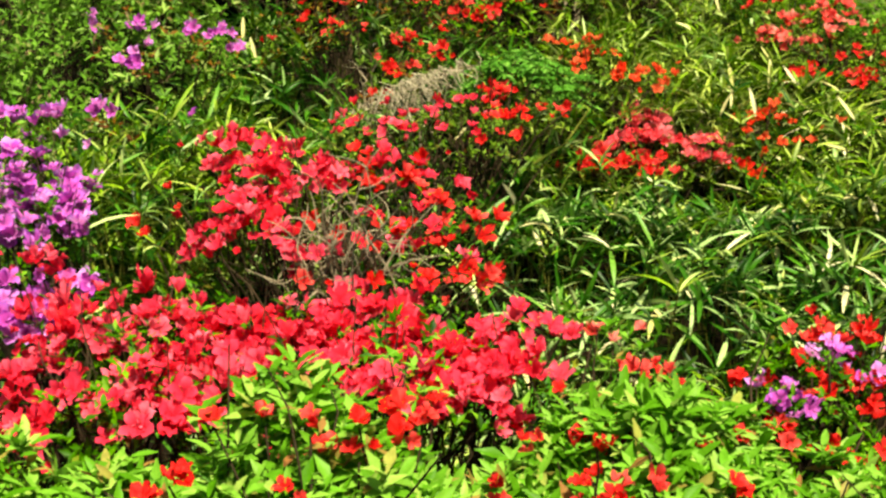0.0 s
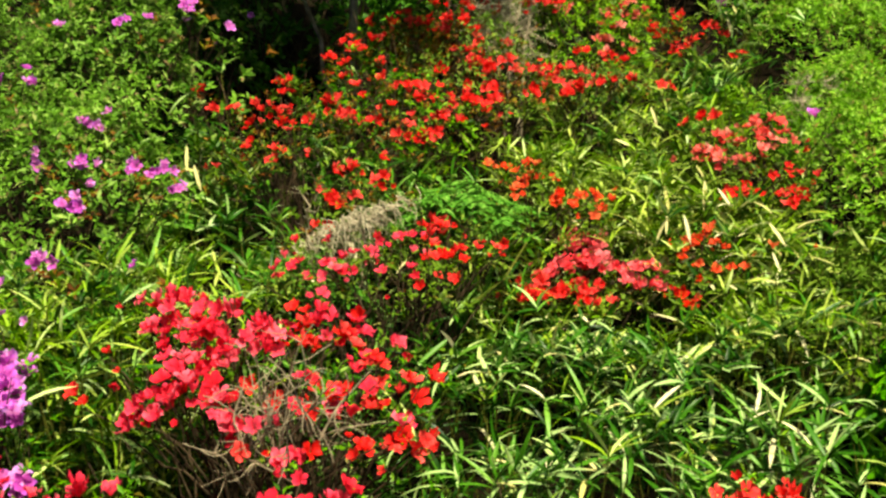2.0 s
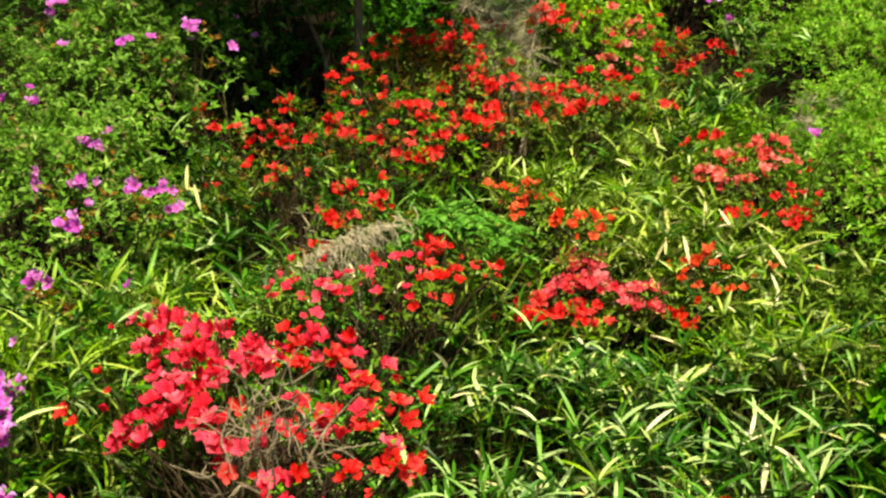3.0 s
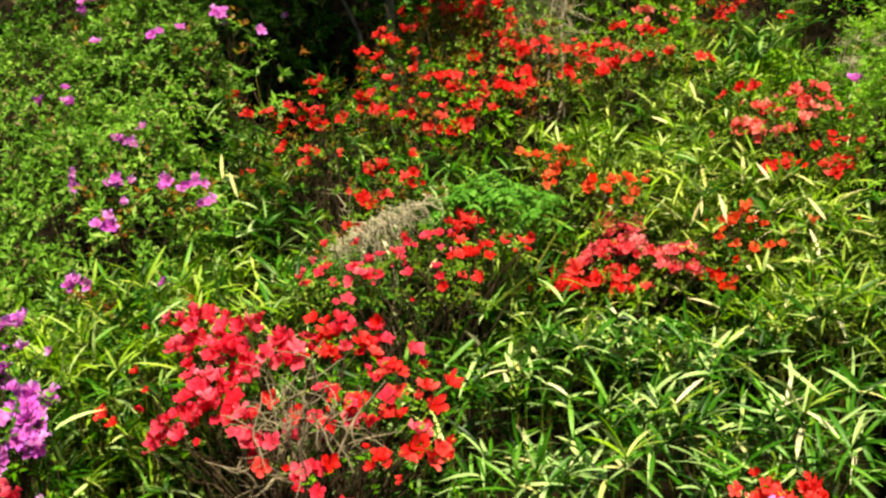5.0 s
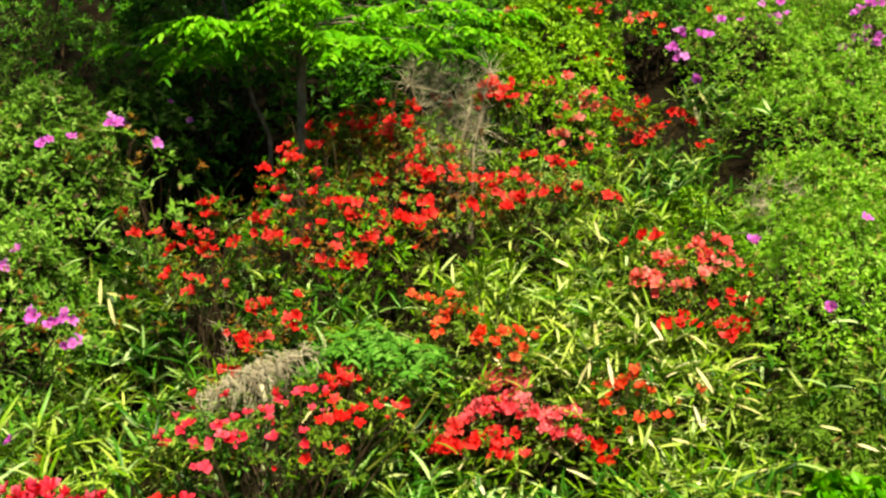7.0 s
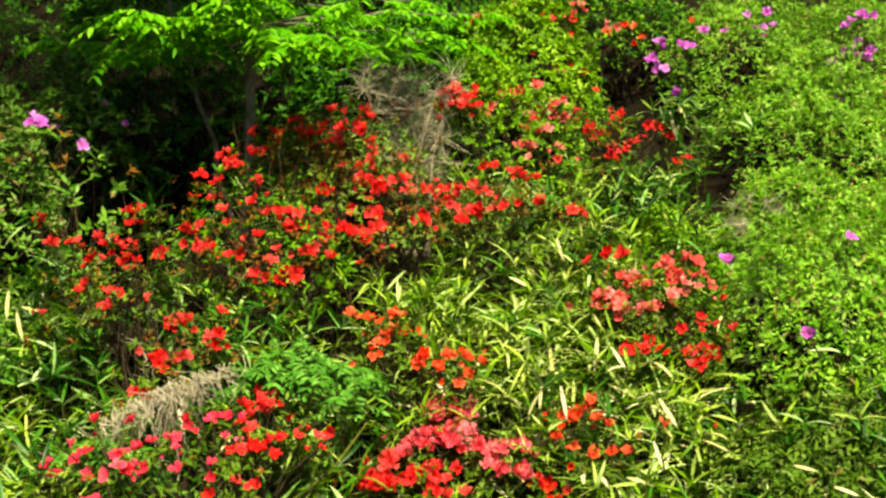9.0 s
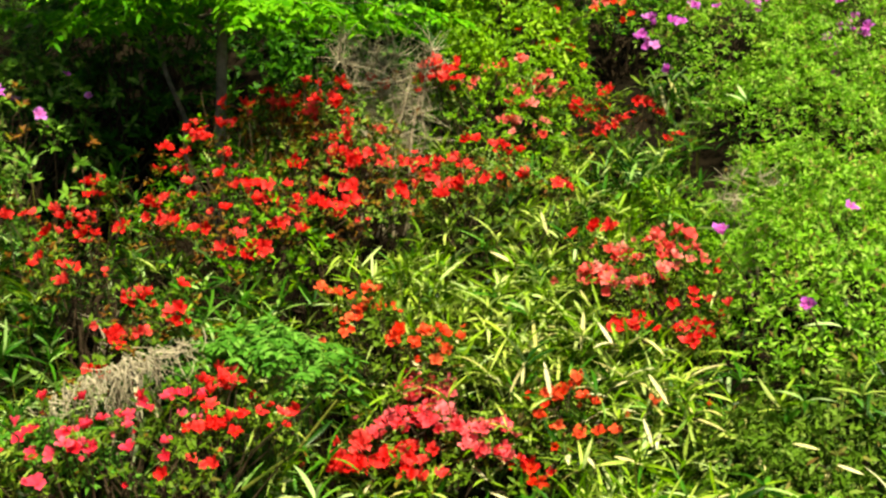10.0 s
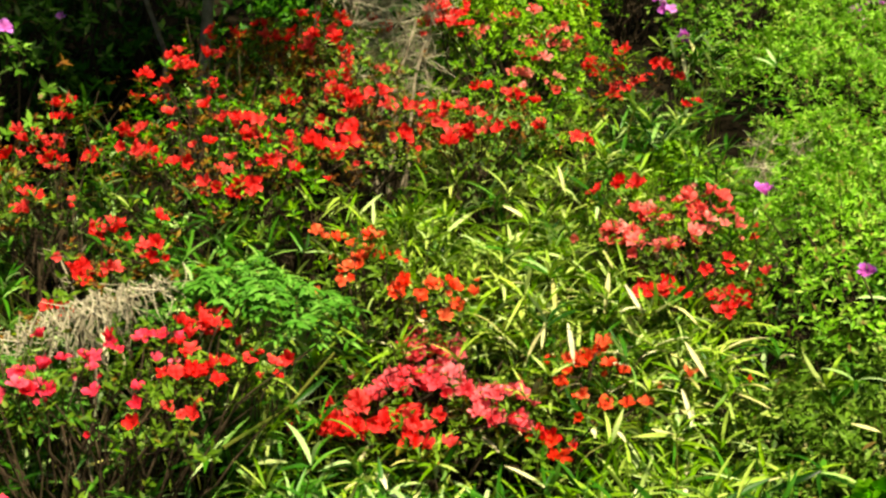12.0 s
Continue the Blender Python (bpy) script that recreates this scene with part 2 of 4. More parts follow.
def flower_mesh(colour, seed, closed=0.0):
    """An azalea bloom, open or half closed: a funnel of five ruffled, pointed petals, with stamens; 1 across, facing +z."""
    r = np.random.default_rng(seed)
    h = Heap()
    for k in range(5):
        a = k * 2 * math.pi / 5 + r.normal(0, 0.14)
        wid, cup, reach = r.uniform(0.34, 0.5) * (1 - 0.5 * closed), r.uniform(-0.35, 0.75), r.uniform(0.8, 1.14)
        twist = r.normal(0, 0.12)
        vs = []
        for i, q in enumerate((0.04, 0.17, 0.3, 0.43, 0.54)):
            w = wid * (0.22, 0.55, 0.95, 0.92, 0.3)[i] * 0.5
            for j in (-1, 0, 1):
                z = -0.4 + 0.5 * (q / 0.54) ** 0.62 - cup * max(0, q - 0.27) * 0.8 + (0.07 if j else -0.03) * (i > 0) + twist * j * q
                z += r.normal(0, 0.02 + 0.035 * (i > 1)) + closed * q
                rad = q * reach * (1.0 if j == 0 else r.uniform(0.84, 0.98)) * (1 - 0.55 * closed)
                vs.append((rad * math.cos(a) - j * w * math.sin(a), rad * math.sin(a) + j * w * math.cos(a), z))
        h.add(vs, [(3 * i + j, 3 * i + j + 1, 3 * i + j + 4, 3 * i + j + 3) for i in range(4) for j in (0, 1)])
    for k in range(3):
        a, t = r.uniform(0, 6.28), r.uniform(0.05, 0.14)
        h.tube([(0, 0, -0.2), (t * math.cos(a) * 0.6, t * math.sin(a) * 0.6, 0.0), (t * math.cos(a), t * math.sin(a), 0.18)], 0.009, 0.007, 3)
    return h.mesh("flower", PETALS[colour])


BLOOMS = {c: [flower_mesh(c, 11 * i + 3, max(0.0, 0.2 * i - 0.95)) for i in range(8)] for c in PETALS}
TIPS = []  # ends of flowering twigs, kept clear of bamboo
GAPS = [(1.35, 5.25, 0.15), (1.39, 5.5, 0.16), (1.44, 5.72, 0.15), (1.58, 4.85, 0.12), (1.61, 4.98, 0.12)]  # leafless gaps between the mounds, where near-black soil stands for shade
DOMES = []  # x, y, rx, ry, share of bamboo kept out


def bloom(thing, colour, at, face, size):
    ob = new("flower", BLOOMS[colour][rng.integers(8)])
    q = Vector(face).to_track_quat("Z", "Y").to_matrix().to_4x4()
    ob.parent = thing
    ob.matrix_basis = Matrix.Translation(Vector(at) - thing.location) @ q @ Matrix.Rotation(rng.uniform(0, 6.28), 4, "Z") @ Matrix.Diagonal((size, size, size * rng.uniform(0.7, 1.2), 1))
    tagged(ob, COLOUR_WORDS[colour])


def crooked(a, b, steps=7, sag=0.12, wild=0.02):
    """A crooked line from a to b that leaves a sideways and then climbs."""
    a, b = np.asarray(a, float), np.asarray(b, float)
    s = np.linspace(0, 1, steps)[:, None]
    p = a + (b - a) * s
    p[:, 2] += (np.sin(s[:, 0] * math.pi) * sag * rng.uniform(-0.4, 1.0))
    p[1:-1] += rng.normal(0, wild, (steps - 2, 3))
    return p


def curl(a, ways, length, steps=11, swing=0.45):
    """A smoothly curling twig that starts at a along ways."""
    p, d, k = [np.asarray(a, float)], unit(np.asarray(ways, float)), rng.normal(0, swing, 3)
    for _ in range(steps):
        k = 0.7 * k + rng.normal(0, swing * 0.5, 3)
        d = unit(d + 0.5 * k)
        p.append(p[-1] + d * length / steps)
    return np.array(p)


STYLE = {  # leaf material, size of leaves, whorls at each tip, whorls over the dome, size of blooms, bark, keeps bamboo out
    "full": (AZ_LEAF, 0.024, 3, 260, 0.038, BARK, 0.9),
    "bare": (AZ_LEAF, 0.022, 1, 30, 0.043, BARK, 0.8),
    "sparse": (DARK_LEAF, 0.024, 4, 90, 0.036, BARK, 0.15),
    "leafy": (YELLOW_LEAF, 0.032, 3, 900, 0.034, BARK, 0.9),
    "hedge": (HEDGE_LEAF, 0.026, 2, 1100, 0.042, BARK, 0.97),
    "mixed": (SOFT_LEAF, 0.032, 2, 1100, 0.035, BARK, 0.25),
    "leafy_front": (SHOOT_LEAF, 0.034, 3, 130, 0.027, BARK, 1.0),
    "round": (ROUND_LEAF, 0.036, 2, 260, 0.03, BARK, 0.9),
    "wood": (SHADED_LEAF, 0.042, 2, 1100, 0.04, BARK, 1.0),
}


def dome_points(cx, cy, rx, ry, high, n, thick=0.12):
    """Points over and within the shell of a lumpy mound that stands on the bank, and their outward ways."""
    r = np.sqrt(rng.uniform(0, 1, n)) * 1.0
    a = rng.uniform(0, 6.283, n)
    x, y = cx + rx * r * np.cos(a), cy + ry * r * np.sin(a)
    lump = 0.16 * np.sin(11 * x + 3 * y + cx) * np.sin(10 * y - 2 * x) + 0.08 * np.sin(27 * x) * np.sin(23 * y + 1)
    h = high * (np.sqrt(np.clip(1 - r ** 2.6, 0.0, 1)) * 0.85 + 0.15) * (1 + lump * min(1.0, 0.42 / high))
    z = ground_z(x, y) + np.maximum(0.04, h - thick * rng.uniform(0, 1, n) ** 2.2)
    out = np.stack([np.cos(a) * r ** 2 / rx * 0.5, np.sin(a) * r ** 2 / ry * 0.5 - 0.25, np.full(n, 0.9)], 1) + rng.normal(0, 0.3, (n, 3))
    return np.stack([x, y, z], 1), out


def azalea(label, style, sets, centre=None, radii=None, dome=None, size=1.0, leaf=None, high=None, rusty=0):
    """One azalea: stems from its foot to every twig end, whorls of leaves, and its blooms."""
    mat, leaf_size, per_tip, over, bloom_size, bark, keep_out = STYLE[style]
    mat = leaf or mat
    tips = np.array([t for _, ts in sets for t in ts], float).reshape(-1, 4)
    if centre is None:
        centre = tips[:, 0].mean(), tips[:, 1].mean() + 0.05
    if radii is None:
        radii = max(0.16, np.ptp(tips[:, 0]) * 0.5 + 0.05), max(0.16, np.ptp(tips[:, 1]) * 0.5 + 0.08)
    cx, cy = centre
    if high is None:
        high = float(np.max(tips[:, 2] - ground_z(tips[:, 0], tips[:, 1]))) - 0.01
    foot = np.array([cx, cy, float(ground_z(cx, cy)) - 0.02])
    thing = tagged(new("azalea_bush"), label, "azalea", "azaleas on the bank")
    thing.location = foot
    DOMES.append((cx, cy, *radii, keep_out))
    TIPS.extend(tips[:, :3].tolist())
    limbs = [Heap() for _ in range(max(3, min(9, len(tips) // 3 + 3)))]
    ends = tips[:, :3] if len(tips) else np.zeros((0, 3))
    at, out = dome_points(cx, cy, *radii, high, int(over if dome is None else dome))
    open_air = np.ones(len(at), bool)
    for gx0, gy0, gr in GAPS:
        open_air &= np.hypot(at[:, 0] - gx0, at[:, 1] - gy0) > gr
    at, out = at[open_air], out[open_air]
    pick = at[rng.integers(0, len(at), 6 if style == "sparse" else 16)]
    starts = foot + rng.normal(0, 1, (len(limbs), 3)) * (0.05 * min(1, radii[0] * 2), 0.05, 0)
    ways = np.argsort(np.argsort(np.concatenate([ends, pick])[:, 0])) * len(limbs) // (len(ends) + len(pick))
    for e, k in zip(np.concatenate([ends, pick]), ways):
        limbs[k].tube(crooked(starts[k], e + (0, 0.005, -0.015), 8), rng.uniform(0.5, 1.0) * (0.0045 if style == "sparse" else 0.007), 0.0013)
        for _ in range(1):
            s = starts[k] + (e - starts[k]) * rng.uniform(0.45, 0.8)
            limbs[k].tube(crooked(s, e + rng.normal(0, 0.06, 3), 6, 0.05, 0.014), 0.003, 0.001, 4)
    if style == "bare":  # curling leafless grey twigs across the open middle
        for i in range(22):
            twig = Heap()
            a = np.array([cx + rng.uniform(-0.1, 0.14), cy - 0.15 + rng.normal(0, 0.03), foot[2] + rng.uniform(0.4, 0.56)])
            p = curl(a, (rng.normal(0, 0.5), -0.2, rng.uniform(0.5, 1.2)), rng.uniform(0.14, 0.28), 11, 0.34)
            twig.tube(p, rng.uniform(0.002, 0.0036), 0.0011, 5)
            for _ in range(5):
                o = p[rng.integers(3, 10)]
                twig.tube(curl(o, rng.normal(0, 1, 3), rng.uniform(0.05, 0.11), 8), 0.0019, 0.0007, 4)
            part("twig", twig, GREY_BARK, thing, "bare grey twig")
    for h in limbs:
        if h.n:
            part("branch", h, bark, thing)
    green = Heap()
    whorls(green, at, out, 5 if style in ("hedge", "mixed", "wood") else 6, leaf_size, 0.75 if style == "round" else 0.36 if style in ("hedge", "mixed") else 0.33 if style == "leafy_front" else 0.45, leaf=OVAL if style in ("leafy_front", "round") else SMALL)
    if len(ends):
        near = np.repeat(ends, per_tip, 0) + rng.normal(0, 0.03, (len(ends) * per_tip, 3)) + (0, 0.03, -0.03)
        whorls(green, near, near - foot + (0, -0.2, 0.2), 6, leaf_size)
    part("foliage", green, mat, thing, kind="stuff")
    if rusty:  # reddish young leaves round the twig ends
        young = Heap()
        o = ends[rng.integers(0, len(ends), rusty)] + rng.normal(0, 1, (rusty, 3)) * (0.06, 0.06, 0.04) + (0, 0.03, -0.035)
        whorls(young, o, o - foot + (0, -0.2, 0.2), 6, leaf_size * 0.85)
        part("foliage", young, RUST_LEAF, thing, "reddish brown young leaves", "stuff")
    mid = foot + (0, 0.1, high * 0.5)
    for colour, ts in sets:
        for x, y, z, n in ts:
            p = np.array([x, y, z])
            for i in range(int(n)):
                spread = 0.25 * bloom_size * math.sqrt(n - 0.8) if n > 1 else 0.0
                d = rng.normal(0, 1, 3) * ((1.7, 0.9, 0.5) if style == "sparse" else (1.1, 0.8, 0.8))
                q = p + spread * d + ((0, -0.03, 0.025) if style in ("hedge", "mixed") else (0, 0, 0))
                face = unit(unit(q - mid) * 0.6 + (0, -0.4, 0.75 if style == "sparse" else 0.6) + rng.normal(0, 0.38, 3))
                bloom(thing, colour, q, face, bloom_size * size * rng.uniform(0.74, 1.26))
            if style in ("sparse", "full", "bare") and rng.uniform() < 0.6:  # a smaller late bloom beside the cluster
                bloom(thing, colour, p + rng.normal(0, 1, 3) * (0.04, 0.03, 0.022), unit(np.array((0, -0.5, 0.6)) + rng.normal(0, 0.5, 3)), bloom_size * size * rng.uniform(0.4, 0.68))
    return thing

# Azaleas: every tip is x, y, z of a twig's end and its number of blooms
FRONT_LEFT_A = [(-0.72, 2.06, 1.03, 5), (-0.68, 2.05, 1.02, 3), (-0.65, 1.96, 0.97, 7), (-0.59, 1.96, 0.97, 7), (-0.70, 1.95, 0.97, 3), (-0.58, 1.91, 0.94, 7), (-0.56, 1.96, 0.97, 1), (-0.64, 1.84, 0.91, 7), (-0.60, 1.82, 0.91, 5), (-0.65, 1.73, 0.87, 7), (-0.61, 1.73, 0.87, 9), (-0.64, 1.67, 0.85, 8), (-0.59, 1.64, 0.85, 5), (-0.61, 1.61, 0.84, 8), (-0.57, 1.58, 0.83, 5), (-0.53, 1.92, 0.95, 5), (-0.50, 1.96, 0.97, 7), (-0.47, 1.89, 0.94, 7), (-0.45, 1.94, 0.96, 7), (-0.42, 1.92, 0.95, 5), (-0.56, 1.78, 0.89, 4), (-0.50, 1.77, 0.89, 5), (-0.53, 1.87, 0.93, 3)]
FRONT_LEFT_B = [(-0.47, 1.75, 0.88, 5), (-0.43, 1.77, 0.89, 8), (-0.40, 1.78, 0.89, 5), (-0.49, 1.84, 0.91, 4), (-0.43, 1.73, 0.87, 5), (-0.47, 1.68, 0.86, 7), (-0.45, 1.67, 0.85, 4), (-0.39, 1.74, 0.88, 5), (-0.36, 1.73, 0.87, 4), (-0.36, 1.67, 0.85, 5), (-0.38, 1.89, 0.94, 7), (-0.35, 1.89, 0.94, 8), (-0.36, 1.84, 0.91, 11), (-0.32, 1.84, 0.91, 9), (-0.38, 1.81, 0.90, 7), (-0.33, 1.80, 0.90, 8), (-0.30, 1.74, 0.88, 7), (-0.27, 1.59, 0.83, 5), (-0.26, 1.61, 0.84, 4), (-0.28, 1.68, 0.86, 7), (-0.53, 1.72, 0.87, 3), (-0.63, 1.89, 0.94, 4)]
azalea("dense azalea bush covered in bright red blooms", "full", [("pink_red", FRONT_LEFT_A), ("pink_red", FRONT_LEFT_B)], None, None, 240, 1.0)
FRONT_RIGHT_A = [(-0.31, 1.92, 0.95, 5), (-0.28, 1.81, 0.90, 7), (-0.28, 1.88, 0.93, 5), (-0.27, 1.75, 0.88, 8), (-0.25, 1.89, 0.94, 8), (-0.22, 1.89, 0.94, 8), (-0.21, 1.92, 0.95, 7), (-0.18, 1.87, 0.92, 8), (-0.24, 1.81, 0.90, 7), (-0.20, 1.78, 0.89, 9), (-0.18, 1.95, 0.96, 5), (-0.15, 1.94, 0.96, 4), (-0.13, 1.95, 0.96, 3), (-0.17, 1.81, 0.90, 11), (-0.13, 1.84, 0.91, 9), (-0.14, 1.75, 0.88, 8), (-0.10, 1.84, 0.91, 8), (-0.11, 1.78, 0.89, 8), (-0.08, 1.88, 0.93, 8), (-0.05, 1.96, 0.97, 4), (-0.04, 1.89, 0.94, 8), (-0.06, 1.81, 0.90, 11), (-0.02, 1.87, 0.92, 8)]
FRONT_RIGHT_B = [(-0.02, 1.78, 0.89, 8), (-0.04, 1.70, 0.86, 5), (-0.22, 1.67, 0.85, 7), (-0.01, 1.81, 0.90, 8), (0.01, 1.78, 0.89, 8), (0.04, 1.84, 0.91, 9), (0.07, 1.82, 0.91, 8), (0.08, 1.78, 0.89, 7), (0.12, 1.88, 0.93, 7), (0.11, 1.89, 0.94, 4), (0.08, 1.89, 0.94, 4), (0.14, 1.81, 0.90, 5), (0.01, 1.71, 0.86, 7), (0.04, 1.75, 0.88, 7), (0.10, 1.68, 0.86, 5), (0.06, 1.75, 0.88, 5), (0.15, 1.78, 0.89, 4), (0.20, 1.88, 0.93, 3)]
azalea("dense azalea bush packed with pinkish red blooms", "full", [("pink_red", FRONT_RIGHT_A), ("pink_red", FRONT_RIGHT_B)], None, None, 150, 1.14)
PURPLE_A = [(-0.91, 2.43, 1.29, 4), (-0.86, 2.43, 1.28, 5), (-0.82, 2.44, 1.29, 2), (-0.78, 2.39, 1.25, 1), (-0.87, 2.34, 1.21, 3), (-0.82, 2.35, 1.21, 4), (-0.82, 2.28, 1.16, 8), (-0.76, 2.25, 1.13, 8), (-0.73, 2.29, 1.16, 5), (-0.72, 2.25, 1.13, 5), (-0.82, 2.24, 1.12, 8), (-0.73, 2.20, 1.09, 5), (-0.70, 2.20, 1.09, 3), (-0.82, 2.18, 1.08, 5), (-0.76, 2.15, 1.05, 2), (-0.64, 2.05, 0.99, 4), (-0.75, 2.04, 0.98, 6), (-0.71, 1.97, 0.93, 7), (-0.74, 1.97, 0.94, 6), (-0.69, 1.99, 0.94, 4)]
azalea("azalea bush with clustered light purple blooms", "full", [("purple", PURPLE_A)], (-0.82, 2.25), (0.16, 0.26), 110, 1.15)
BARE_A = [(-0.54, 2.71, 1.21, 4), (-0.47, 2.70, 1.20, 8), (-0.42, 2.71, 1.21, 8), (-0.36, 2.70, 1.20, 4), (-0.33, 2.69, 1.19, 1), (-0.53, 2.66, 1.17, 4), (-0.47, 2.63, 1.14, 7), (-0.41, 2.64, 1.15, 9), (-0.34, 2.65, 1.15, 7), (-0.28, 2.66, 1.16, 6), (-0.26, 2.62, 1.13, 4), (-0.36, 2.60, 1.11, 4), (-0.46, 2.57, 1.09, 6), (-0.41, 2.56, 1.08, 4), (-0.39, 2.52, 1.05, 6), (-0.44, 2.51, 1.04, 6), (-0.36, 2.49, 1.03, 4), (-0.47, 2.51, 1.04, 4), (-0.54, 2.47, 1.01, 4), (-0.53, 2.49, 1.03, 2), (-0.48, 2.46, 1.01, 1), (-0.33, 2.46, 1.00, 2), (-0.29, 2.45, 0.99, 5), (-0.23, 2.46, 1.00, 1)]
BARE_B = [(-0.29, 2.40, 0.94, 1), (-0.14, 2.41, 0.94, 1), (-0.19, 2.70, 1.16, 4), (-0.08, 2.69, 1.15, 5), (-0.16, 2.67, 1.14, 3), (-0.06, 2.65, 1.12, 2), (-0.00, 2.61, 1.09, 3), (0.04, 2.56, 1.04, 6), (-0.11, 2.52, 1.02, 5), (-0.07, 2.54, 1.03, 2), (-0.14, 2.55, 1.04, 1), (-0.02, 2.52, 1.01, 1), (-0.23, 2.67, 1.14, 3)]
BARE_C = [(-0.19, 2.41, 0.94, 5), (-0.16, 2.34, 0.90, 1), (-0.14, 2.72, 1.18, 4), (-0.04, 2.70, 1.16, 4), (-0.10, 2.66, 1.13, 3), (-0.03, 2.62, 1.09, 2), (0.04, 2.65, 1.12, 2), (-0.02, 2.55, 1.04, 1), (-0.09, 2.51, 1.01, 3), (-0.16, 2.58, 1.07, 2), (-0.18, 2.51, 1.01, 1), (0.05, 2.49, 0.99, 2), (-0.22, 2.70, 1.16, 2)]
BARE_D = [(0.05, 2.45, 0.96, 2), (0.10, 2.44, 0.95, 3), (0.08, 2.41, 0.94, 2), (0.04, 2.43, 0.95, 1), (-0.03, 2.41, 0.94, 2), (-0.05, 2.39, 0.93, 1), (-0.29, 2.56, 1.05, 1), (-0.23, 2.52, 1.02, 1), (0.09, 2.53, 1.02, 1), (0.13, 2.58, 1.06, 1), (-0.66, 2.52, 1.03, 2), (-0.62, 2.63, 1.12, 1)]
azalea("half-bare azalea bush with red blooms on grey twigs", "bare", [("pink_red", BARE_A), ("red", BARE_B), ("pink_red", BARE_C), ("red", BARE_D)])
CORNER_A = [(0.73, 2.34, 0.83, 4), (0.76, 2.34, 0.83, 2), (0.82, 2.35, 0.84, 6), (0.85, 2.33, 0.82, 3), (0.88, 2.34, 0.83, 4), (0.71, 2.28, 0.79, 2), (0.71, 2.22, 0.74, 1), (0.75, 2.25, 0.76, 3), (0.80, 2.25, 0.76, 4), (0.84, 2.25, 0.76, 5), (0.61, 2.17, 0.70, 4), (0.64, 2.17, 0.70, 3), (0.64, 2.25, 0.76, 1), (0.58, 2.25, 0.77, 2), (0.83, 2.19, 0.72, 3), (0.64, 2.11, 0.67, 2), (0.80, 2.10, 0.66, 3), (0.73, 2.12, 0.67, 1)]
CORNER_B = [(0.77, 2.28, 0.81, 5), (0.80, 2.29, 0.81, 3), (0.85, 2.25, 0.78, 3), (0.64, 2.20, 0.75, 5), (0.65, 2.17, 0.73, 3), (0.69, 2.18, 0.73, 3)]
azalea("azalea bush of mixed red and purple blooms", "full", [("red", CORNER_A), ("purple", CORNER_B)])
HOLLOW_A = [(-0.16, 3.27, 1.31, 1), (-0.25, 3.27, 1.31, 1), (-0.27, 3.15, 1.27, 2), (-0.25, 3.12, 1.25, 1), (-0.27, 3.06, 1.23, 3), (-0.22, 3.06, 1.23, 2), (-0.20, 3.05, 1.23, 1), (-0.16, 3.14, 1.26, 2), (-0.16, 3.06, 1.23, 1), (-0.12, 3.07, 1.24, 2), (-0.08, 3.09, 1.24, 3), (-0.08, 3.15, 1.27, 3), (-0.04, 3.17, 1.28, 3), (-0.02, 3.16, 1.27, 1), (-0.00, 3.09, 1.24, 1), (-0.00, 3.25, 1.31, 2), (0.05, 3.26, 1.31, 2), (0.08, 3.27, 1.32, 2), (0.08, 3.20, 1.28, 2), (0.08, 3.11, 1.25, 1), (0.09, 3.05, 1.23, 1), (-0.15, 2.96, 1.20, 1)]
HOLLOW_B = [(0.15, 3.03, 1.23, 1), (0.19, 3.00, 1.22, 2), (0.14, 3.15, 1.27, 6), (0.17, 3.17, 1.28, 3), (0.18, 3.16, 1.27, 1), (0.13, 3.26, 1.31, 2), (0.16, 3.24, 1.30, 2), (0.11, 3.31, 1.34, 2), (0.15, 3.33, 1.34, 2), (0.13, 3.30, 1.33, 1), (0.18, 3.36, 1.36, 3), (0.19, 3.31, 1.33, 5), (0.20, 3.40, 1.38, 1), (0.23, 3.22, 1.29, 2), (0.27, 3.20, 1.29, 1), (0.28, 3.23, 1.30, 1), (0.32, 3.21, 1.29, 2), (0.33, 3.16, 1.27, 1), (0.10, 2.98, 1.21, 1)]
azalea("low azalea with scattered red blooms over dark twigs", "sparse", [("pink_red", HOLLOW_A), ("red", HOLLOW_B)], None, None, None, 0.88)
SPRIG_A = [(0.36, 3.75, 1.50, 2), (0.42, 3.74, 1.49, 2), (0.47, 3.75, 1.50, 3), (0.46, 3.70, 1.46, 3), (0.43, 3.68, 1.44, 2), (0.42, 3.67, 1.43, 1), (0.50, 3.70, 1.46, 1), (0.54, 3.70, 1.46, 1), (0.54, 3.62, 1.39, 2), (0.56, 3.63, 1.40, 3), (0.58, 3.61, 1.38, 2), (0.41, 3.63, 1.40, 1), (0.66, 3.64, 1.41, 3), (0.69, 3.63, 1.40, 3), (0.68, 3.58, 1.36, 2), (0.65, 3.55, 1.34, 1)]
azalea("thin azalea sprigs with orange-red blooms among bamboo", "sparse", [("orange_red", SPRIG_A)])
